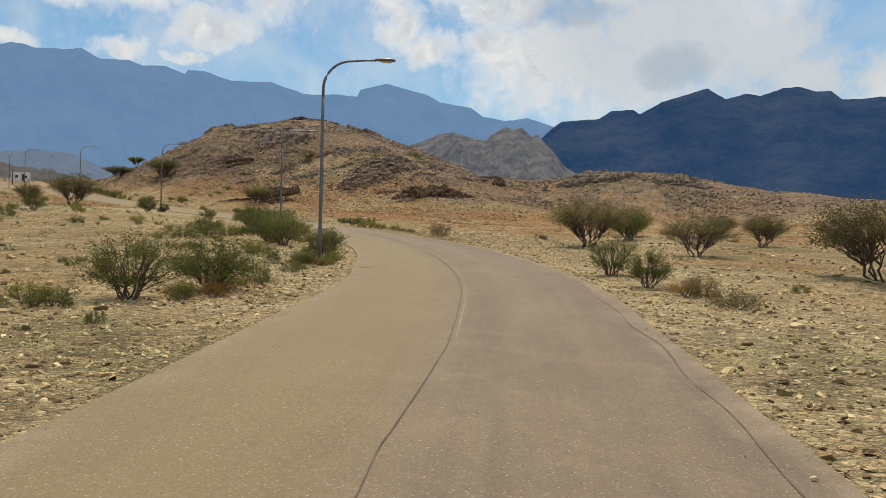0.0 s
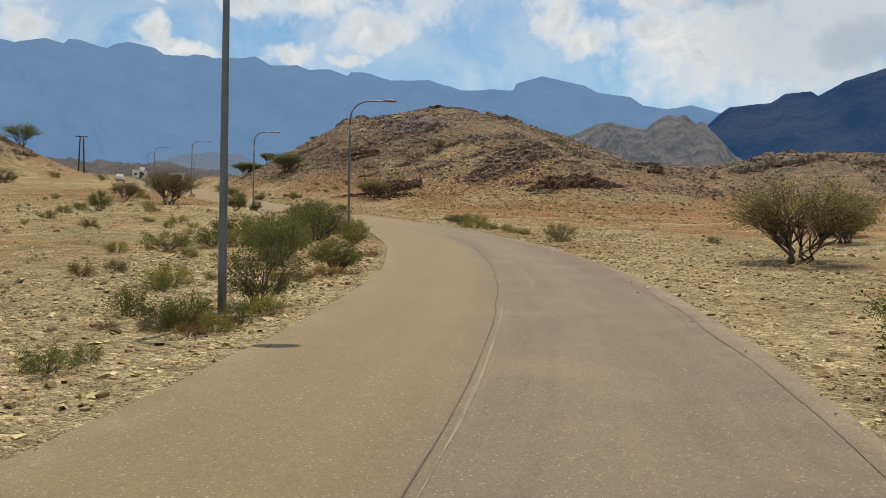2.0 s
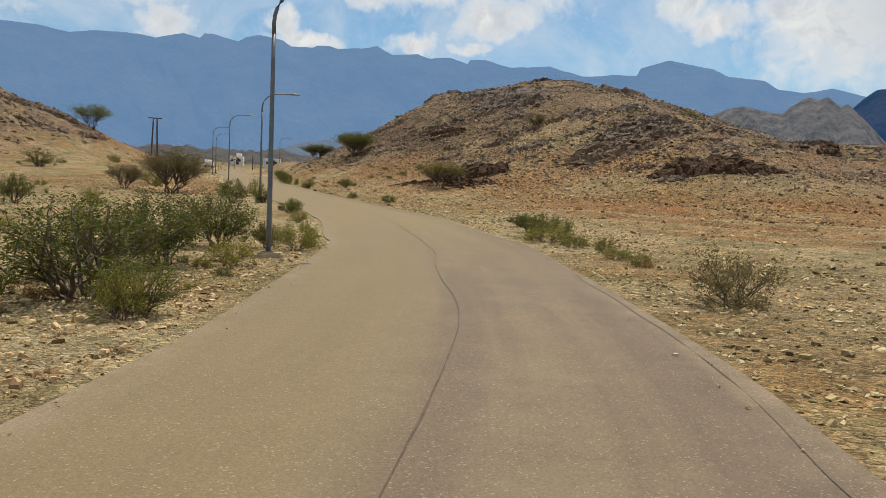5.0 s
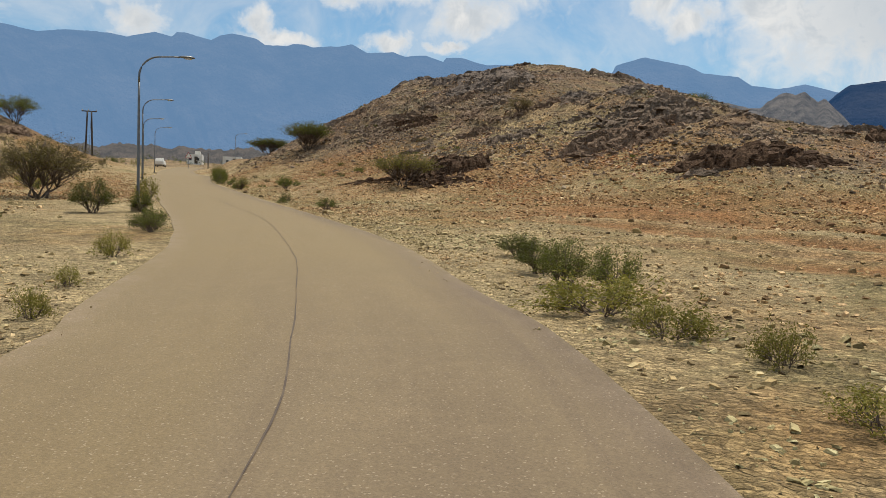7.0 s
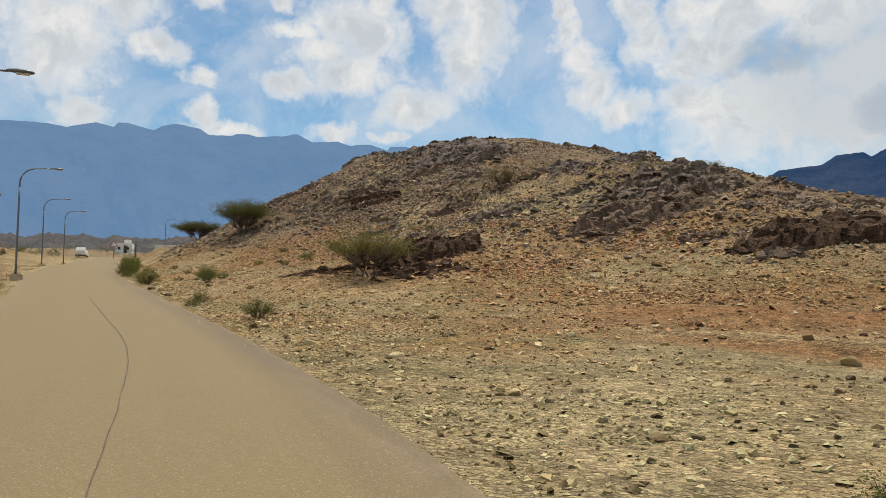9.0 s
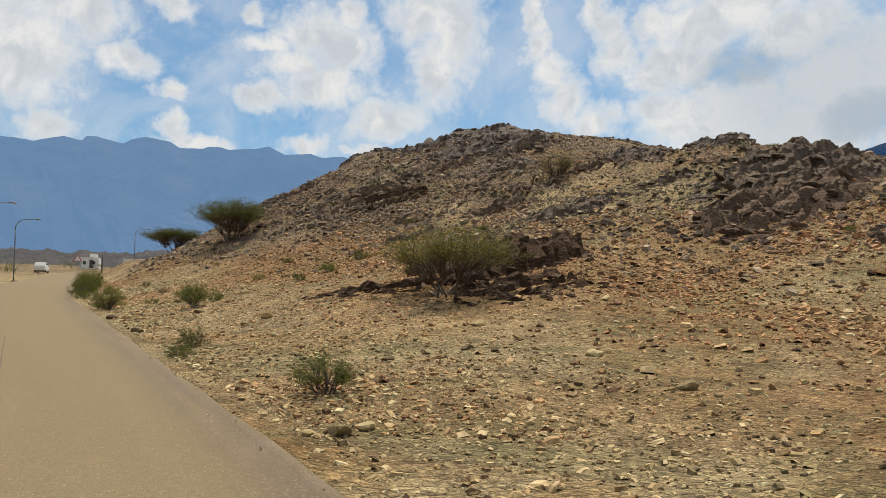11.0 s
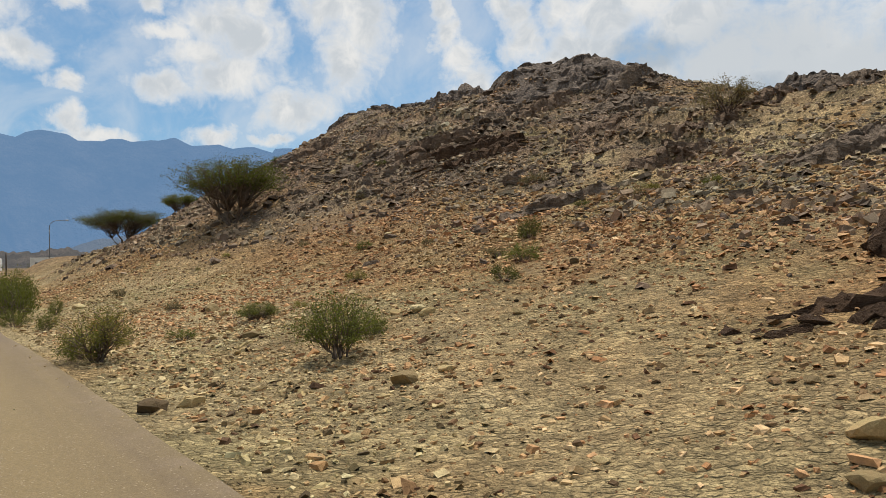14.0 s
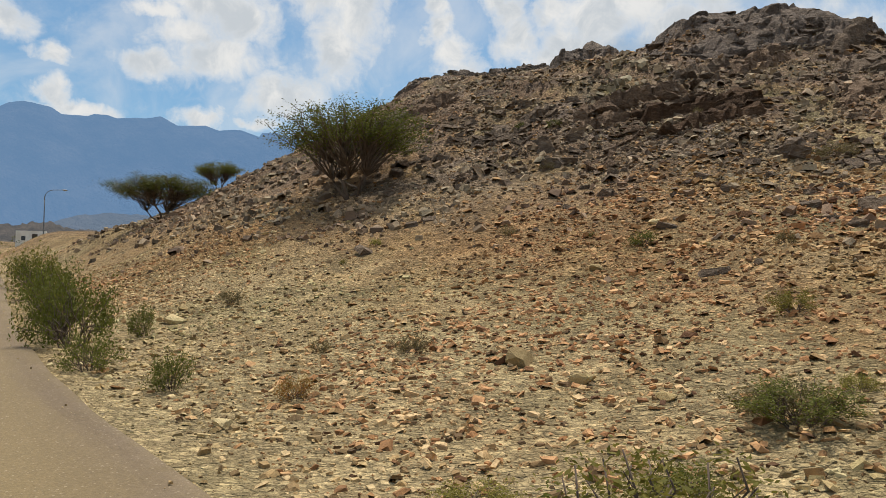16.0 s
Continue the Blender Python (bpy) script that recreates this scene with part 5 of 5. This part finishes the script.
def rock_face(seed, x, y, long, wide, high, strike, dip, bed, mat, ribs=False):
    """Living rock that breaks through the slope: beds that dip into the hill, split by joints, with ragged steps towards the valley."""
    step = 0.11 if long < 7 else 0.14
    u, w = np.meshgrid(np.arange(-long / 2 - 0.4, long / 2 + 0.41, step), np.arange(-wide / 2 - 0.4, wide / 2 + 0.41, step))
    u, w = u + step * 0.4 * fractal(u * 9, w * 9, 2, 2, seed + 1.0), w + step * 0.4 * fractal(u * 9, w * 9, 2, 2, seed + 2.0)
    ca, sa = math.cos(radians(strike)), math.sin(radians(strike))
    X, Y = x + ca * u - sa * w, y + sa * u + ca * w
    r = ((np.abs(u) / (long / 2)) ** 3 + (np.abs(w) / (wide / 2)) ** 3) ** (1 / 3) + 0.34 * fractal(u, w, 1.5, 4, seed * 1.7)
    body = 1 - smooth(r, 0.74, 1.0)
    if ribs:
        # only every harder bed stands out of the scree
        wave = np.sin(2 * math.pi * (w / 0.95 + 0.55 * fractal(u * 0.4, w, 1.6, 3, seed * 1.3))) + 0.9 * fractal(u * 0.6, w, 1.2, 3, seed * 2.9)
        body = body * smooth(wave, -0.15, 0.25)
    raw = high * body * (0.85 + 0.9 * fractal(u * 0.7, w, 1.9, 4, seed * 2.3))
    lean = math.tan(radians(dip))
    q = (raw + w * lean) / bed + 0.7 * fractal(u * 0.35, w, 1.3, 3, seed * 3.1)
    layer = np.floor(q)
    run = u / (bed * 2.4) + 7 * hash2(layer, layer * 0, seed) + 0.3 * fractal(u, w, 0.9, 2, seed * 4.1)
    joint = np.floor(run)
    crack = smooth(np.abs(run - joint - 0.5), 0.40, 0.5)
    stepped = (layer + smooth(q - layer, 0.70, 0.95)) * bed - w * lean
    block = (hash2(joint, layer, seed + 5.0) - 0.6) * bed * 0.9 - crack * bed * 0.5
    h = np.clip(0.15 * raw + 0.85 * stepped + block, -0.3, high * 1.6) + 0.10 * fractal(u, w, 0.45, 3, seed * 5.3, 0.7)
    Z = ground_z(X, Y) + np.where(body > 0.02, h * smooth(body, 0.0, 0.2), 0.0) - 0.28 * (1 - smooth(body, 0.0, 0.2))
    # ledges stand out and hollows go in along the face
    level = np.floor(h / (bed * 0.5))
    out = (0.26 * (hash2(level, joint, seed + 9.0) - 0.5) + 0.16 * fractal(u * 2, h * 6, 0.6, 3, seed * 6.1)) * smooth(body, 0.02, 0.3)
    X, Y = X - sa * out, Y + ca * out
    base = land(x, y)
    return mesh_of("rock_face", np.c_[X.ravel() - x, Y.ravel() - y, Z.ravel() - base], grid_faces(*u.shape), mat)


def outcrop(label, seed, x, y, long, wide, high, strike, dip, count, mat, slab=(0.7, 0.5, 0.22), group="rock outcrops on the hill", ribs=False):
    """Bedded rock in the slope, with split slabs that have come away and lie round it."""
    rng = np.random.default_rng(seed)
    ca, sa = math.cos(radians(strike)), math.sin(radians(strike))
    root = new("rock_outcrop")
    root.matrix_basis = pose(x, y, land(x, y))
    part("rock_face", rock_face(seed, x, y, long, wide, high * 0.9 + 0.15, strike, dip, max(0.22, slab[2] * 0.9), mat, ribs), root)
    for i in range(int(count * 0.9)):
        a, far = rng.uniform(0, 2 * math.pi), rng.uniform(0.1, 1.0) ** 0.5 * 1.12
        u, w = far * math.cos(a), far * math.sin(a)
        px, py = ca * u * long / 2 - sa * w * wide / 2, sa * u * long / 2 + ca * w * wide / 2
        lift = high * max(0.0, 1 - far * far) * rng.uniform(0.5, 1.15)
        big = rng.uniform(0.22, 0.8)
        m = pose(px, py, land(x + px, y + py) - land(x, y) + lift * 0.75 - slab[2] * 0.3 * big, dip + rng.normal(0, 9), rng.normal(0, 9), strike + rng.normal(0, 18))
        part("slab", SLABS[mat][int(rng.integers(0, 9))], root, "", m @ Matrix.Diagonal((*(np.array(slab) * big * rng.uniform(0.75, 1.3, 3)), 1)))
    return tagged(root, label, "rock", group)


DARK = "dark brown split rock outcrop in the slope"
GREY = "grey layered rock ledges dipping across the slope"
outcrop(DARK, 1, -19.5, 91.7, 5.6, 2.2, 0.8, 50, 24, 110, DARK_ROCK, (0.55, 0.38, 0.34))
outcrop(DARK, 2, -1.2, 92.4, 9.0, 2.6, 0.8, 10, 25, 130, DARK_ROCK, (0.85, 0.5, 0.38))
outcrop(DARK, 3, -22.8, 88.7, 5.2, 1.5, 0.10, 5, 14, 70, DARK_ROCK, (0.40, 0.26, 0.18), ribs=True)
outcrop(DARK, 24, -21.9, 91.2, 2.4, 1.3, 0.6, 20, 20, 30, DARK_ROCK, (0.55, 0.38, 0.42))
outcrop("dark rubble lying round the foot of the outcrop", 28, -18.6, 88.4, 5.0, 3.0, 0.02, 40, 14, 120, DARK_ROCK, (0.26, 0.20, 0.14), ribs=True)
outcrop(DARK, 4, 7.4, 105.5, 1.5, 1.2, 0.5, 0, 10, 7, DARK_ROCK, (0.8, 0.7, 0.6))
outcrop(GREY, 5, -9.5, 99.6, 10.0, 4.2, 0.55, 45, 30, 90, BROWN_ROCK, (1.3, 0.42, 0.26), ribs=True)
outcrop(GREY, 6, -8.3, 104.2, 10.0, 4.6, 0.55, 42, 30, 90, GREY_ROCK, (1.3, 0.42, 0.27), ribs=True)
outcrop(DARK, 7, -29.9, 112.3, 4.6, 2.0, 0.30, 12, 20, 46, DARK_ROCK, (0.6, 0.45, 0.22), ribs=True)
CAP = "blocky dark rock cap along the summit"
outcrop(CAP, 8, -24.6, 121.2, 9.8, 4.6, 0.30, 4, 4, 70, SUMMIT_ROCK, (0.9, 0.6, 0.30))
outcrop(CAP, 9, -25.4, 118.6, 8.0, 1.6, 0.25, 2, 8, 70, SUMMIT_ROCK, (0.6, 0.45, 0.22))
SHOULDER = "dark crag on the shoulder of the ridge"
outcrop(SHOULDER, 10, -40.7, 139.6, 6.0, 3.0, 0.40, 15, 8, 34, SUMMIT_ROCK, (0.9, 0.6, 0.3))
outcrop(SHOULDER, 11, -31.9, 127.4, 4.2, 2.2, 0.35, 15, 8, 30, SUMMIT_ROCK, (0.6, 0.5, 0.28))
outcrop(SHOULDER, 25, -35.2, 137.0, 4.4, 2.2, 0.35, 5, 8, 26, SUMMIT_ROCK, (0.7, 0.5, 0.28))
outcrop(SHOULDER, 26, -47.6, 138.0, 6.0, 2.2, 0.2, 25, 12, 34, SUMMIT_ROCK, (0.7, 0.5, 0.24))
outcrop(SHOULDER, 12, -40.6, 117.0, 3.6, 1.8, 0.45, 30, 12, 30, SUMMIT_ROCK, (0.7, 0.5, 0.24))
END = "broken grey crag at the end of the ridge"
outcrop(END, 13, -10.3, 113.2, 4.4, 2.2, 0.40, 0, 10, 44, SUMMIT_ROCK, (0.6, 0.5, 0.26))
outcrop(END, 27, -15.3, 114.3, 3.6, 1.8, 0.5, 5, 10, 30, SUMMIT_ROCK, (0.6, 0.45, 0.24))
outcrop(END, 14, -1.0, 112.0, 9.0, 2.4, 0.3, -25, 14, 60, SUMMIT_ROCK, (0.8, 0.5, 0.22), ribs=True)
outcrop("reddish broken rock along the low rise", 15, 20.0, 101.5, 10.0, 3.5, 0.8, -5, 14, 80, GREY_ROCK, (0.9, 0.6, 0.32))
outcrop("reddish broken rock along the low rise", 16, 29.0, 99.0, 9.0, 3.0, 0.6, -20, 14, 60, GREY_ROCK, (0.9, 0.6, 0.3))
outcrop(GREY, 17, -22.5, 115.5, 5.0, 1.6, 0.3, 10, 15, 35, GREY_ROCK, (0.6, 0.4, 0.22))
outcrop(GREY, 18, -14.5, 112.5, 4.0, 1.6, 0.3, 40, 20, 30, GREY_ROCK, (0.7, 0.4, 0.2))
outcrop(GREY, 19, -27.0, 104.5, 4.5, 1.0, 0.15, 15, 15, 26, GREY_ROCK, (0.6, 0.35, 0.16))
outcrop(GREY, 20, -18.5, 103.0, 4.5, 1.0, 0.2, 25, 18, 26, GREY_ROCK, (0.6, 0.35, 0.16))

# small ledges all over the upper slope
for n, (x, y, long, high) in enumerate(((-31.5, 113.1, 4.5, 0.5), (-22.2, 118.6, 5.0, 0.8), (-17.6, 113.0, 3.5, 0.5), (-13.7, 105.8, 3.0, 0.4), (-22.6, 107.6, 3.5, 0.35), (-17.4, 104.5, 2.4, 0.3),
                                        (-39.2, 117.6, 4.5, 0.6), (-5.0, 104.0, 4.5, 0.5), (-2.2, 103.5, 4.0, 0.4), (-0.5, 107.3, 4.0, 0.5), (3.8, 106.0, 4.5, 0.4), (6.3, 108.3, 4.0, 0.4),
                                        (-32.5, 110.6, 3.0, 0.3), (-26.0, 108.4, 3.0, 0.3), (-20.7, 110.8, 3.5, 0.4), (-4.4, 89.8, 3.0, 0.3), (-6.8, 94.5, 3.0, 0.3), (-12.0, 98.6, 3.0, 0.35),
                                        (-26.6, 116.5, 5.0, 0.8), (-28.5, 115.5, 4.0, 0.5), (-24.5, 112.5, 3.0, 0.3), (-35.5, 113.6, 3.5, 0.4))):
    outcrop(GREY if n % 2 else DARK, 60 + n, x, y, long, 1.1, high * 0.6, 10 + (n * 37) % 45, 18, 18, GREY_ROCK if n % 2 else BROWN_ROCK, (0.62, 0.34, 0.25), ribs=True)

outcrop("dark rock along the far summit", 21, -26.0, 150.0, 14.0, 3.0, 0.8, 5, 8, 80, DARK_ROCK, (1.1, 0.8, 0.45))
outcrop("dark rock along the far summit", 22, -14.0, 146.0, 10.0, 3.0, 0.6, -15, 10, 50, GREY_ROCK, (1.0, 0.7, 0.4))
outcrop("dark broken rock on the western hill", 23, -108.0, 116.0, 12.0, 4.0, 0.6, 30, 12, 50, GREY_ROCK, (0.9, 0.6, 0.3), "rock outcrops on the western hill")
for n, (x, y) in enumerate(((-100.5, 126.5), (-96.5, 119.5), (-104.0, 121.5), (-103.0, 111.0), (-110.0, 110.0), (-94.0, 127.5))):
    outcrop("dark broken rock on the western hill", 90 + n, x, y, 6.0, 2.2, 0.5, 20 + 15 * n, 14, 26, BROWN_ROCK if n % 2 else GREY_ROCK, (0.9, 0.55, 0.36), "rock outcrops on the western hill")


def rocks():
    """Single stones that stand out from the gravel: six shapes, set down again and again."""
    rng = np.random.default_rng(9)
    shapes = [quick_mesh("rock", cut_rock(rng, BALL2, 12) * (1, 0.75, 0.5), BALL2[1], STONE) for i in range(6)]
    spots = [(-19.2, 74.0, 0.20), (-19.0, 74.3, 0.15), (-19.5, 73.9, 0.13), (-32.1, 88.1, 0.26), (-31.8, 88.4, 0.2), (-29.3, 88.6, 0.24), (-28.6, 84.3, 0.22),
             (-25.5, 85.5, 0.24), (-41.4, 101.8, 0.3), (-35.4, 97.5, 0.26), (-32.7, 92.9, 0.2), (-19.4, 83.6, 0.22), (-29.5, 92.1, 0.18), (-30.1, 92.6, 0.14)]
    while len(spots) < 170:
        x, y = rng.uniform(-44, 0), rng.uniform(62, 112)
        off = float(road_offset(np.array([x]), np.array([y]))[0])
        if 3.4 < off < 26:
            spots.append((x, y, float(np.clip(0.11 * math.exp(rng.normal(0, 0.4)), 0.07, 0.3))))
    while len(spots) < 230:
        x, y = rng.uniform(-14, 10), rng.uniform(6, 60)
        off = abs(float(road_offset(np.array([x]), np.array([y]))[0]))
        if 3.3 < off < 10:
            spots.append((x, y, float(np.clip(0.075 * math.exp(rng.normal(0, 0.35)), 0.05, 0.14))))
    for n, (x, y, s) in enumerate(spots):
        ob = new("rock", shapes[n % 6])
        ob.matrix_basis = pose(x, y, land(x, y) + s * 0.16, rng.normal(0, 10), rng.normal(0, 10), rng.uniform(0, 360)) @ Matrix.Diagonal((s, s, s, 1))
        tagged(ob, "loose angular tan stone lying on the gravel", "rock", "loose stones on the ground")


rocks()


# ---- beyond the crest ----
def house(x, y, turn, w, d, h, extra):
    """A whitewashed flat-roofed house with a parapet, windows and a door."""
    root = new("house")
    part("wall", bm_mesh("wall", box(0, 0, h / 2 - 0.5, w, d, h + 1.0, 0.03), WHITEWASH), root)
    for sx, sy, lx, ly in ((0, -d / 2 + 0.1, w, 0.2), (0, d / 2 - 0.1, w, 0.2), (-w / 2 + 0.1, 0, 0.2, d - 0.4), (w / 2 - 0.1, 0, 0.2, d - 0.4)):
        part("parapet", bm_mesh("parapet", box(sx, sy, h + 0.25, lx, ly, 0.5), WHITEWASH), root)
    if extra:
        part("stair_tower", bm_mesh("stair_tower", box(w * 0.18, 0, h + 0.7, w * 0.35, d * 0.5, 1.4, 0.03), WHITEWASH), root)
    n = max(2, int(w / 2.2))
    for i in range(n):
        wx = -w / 2 + w * (i + 0.5) / n
        win = part("window", bm_mesh("window", box(wx, -d / 2 - 0.02, h * 0.6, 0.6, 0.08, 0.7, 0.01), DARK_GLASS), root)
        part("sill", bm_mesh("sill", box(wx, -d / 2 - 0.07, h * 0.6 - 0.40, 0.8, 0.16, 0.08), WHITEWASH), win)
    part("door", bm_mesh("door", box(w * 0.12, -d / 2 - 0.02, 0.9, 0.8, 0.08, 1.8, 0.01), WOOD), root)
    root.matrix_basis = pose(x, y, land(x, y), 0, 0, turn)
    return tagged(root, "whitewashed flat-roofed house beyond the crest", "house", "houses beyond the crest")


house(-130, 216, 30, 3.8, 4.5, 1.9, True)
house(-114, 209, 30, 4.4, 4.5, 1.8, False)


def warning_sign(x, y, turn):
    root = new("warning_sign")
    part("post", mesh_of("post", *tubes([(np.array([(0, 0, z) for z in (-0.3, 1, 2, 3.1)]), 0.045, 0.04)], 8), STEEL, True), root)
    for name, r, t, mat, back in (("rim", 0.85, 0.03, RED_PAINT, 0.0), ("panel", 0.62, 0.035, WHITEWASH, -0.012)):
        bm = bmesh.new()
        c = [bm.verts.new((r * math.sin(a), back - 0.05, 2.75 + r * math.cos(a))) for a in (0, 2.094, 4.189)]
        face = bm.faces.new(c)
        up = bmesh.ops.extrude_face_region(bm, geom=[face])
        bmesh.ops.translate(bm, verts=[q for q in up["geom"] if isinstance(q, bmesh.types.BMVert)], vec=(0, -t, 0))
        bmesh.ops.recalc_face_normals(bm, faces=bm.faces[:])
        part(name, bm_mesh(name, bm, mat), root)
    root.matrix_basis = pose(x, y, land(x, y), 0, 0, turn)
    return tagged(root, "triangular red-rimmed warning sign on a steel post", "road sign")


warning_sign(-104.3, 178.8, 40)
post = tagged(new("marker_post", mesh_of("marker_post", *tubes([(np.array([(0, 0, z) for z in (-0.4, 1, 2, 3.4)]), 0.11, 0.10)], 10), WOOD, True)), "short dark wooden post beside the road", "post")
post.matrix_basis = pose(-99.0, 178.0, land(-99.0, 178.0))


def parked_car(x, y, turn):
    root = new("car")
    bm = bmesh.new()
    prof = [(-2.2, 0.35), (-2.2, 0.95), (-1.9, 1.05), (-1.3, 1.15), (-0.7, 1.72), (0.9, 1.78), (1.9, 1.7), (2.2, 1.05), (2.2, 0.35)]
    ring = [[bm.verts.new((px, side * (0.85 if pz < 1.2 else 0.70), pz)) for px, pz in prof] for side in (-1, 1)]
    for i in range(len(prof)):
        j = (i + 1) % len(prof)
        bm.faces.new((ring[0][i], ring[0][j], ring[1][j], ring[1][i]))
    bm.faces.new(ring[0][::-1])
    bm.faces.new(ring[1])
    bmesh.ops.recalc_face_normals(bm, faces=bm.faces[:])
    bmesh.ops.bevel(bm, geom=bm.edges[:], offset=0.05, segments=2, affect="EDGES", clamp_overlap=True)
    part("body", bm_mesh("body", bm, WHITEWASH), root, "white painted car body")
    part("windscreen", mesh_of("windscreen", np.array([(-1.27, -0.68, 1.2), (-1.27, 0.68, 1.2), (-0.76, 0.62, 1.68), (-0.76, -0.62, 1.68), (-1.31, -0.68, 1.22), (-1.31, 0.68, 1.22), (-0.80, 0.62, 1.70), (-0.80, -0.62, 1.70)]),
         [(0, 1, 2, 3), (7, 6, 5, 4), (0, 4, 5, 1), (1, 5, 6, 2), (2, 6, 7, 3), (3, 7, 4, 0)], DARK_GLASS), root)
    for side in (-1, 1):
        part("side_window", bm_mesh("side_window", box(0.4, side * 0.78, 1.42, 2.0, 0.04, 0.36, 0.01), DARK_GLASS), root)
        part("headlight", bm_mesh("headlight", box(-2.2, side * 0.62, 0.85, 0.06, 0.3, 0.16, 0.02), LENS), root)
        for wx in (-1.35, 1.35):
            part("wheel", mesh_of("wheel", *tubes([(np.array([(wx, side * 0.66, 0.33), (wx, side * 0.86, 0.33)]), 0.33, 0.33)], 16), DARK_GLASS), root)
    root.matrix_basis = pose(x, y, land(x, y) + 0.05, 0, 0, turn)
    return tagged(root, "white car standing beyond the crest of the road", "car")


parked_car(-110.5, 178.0, -58)
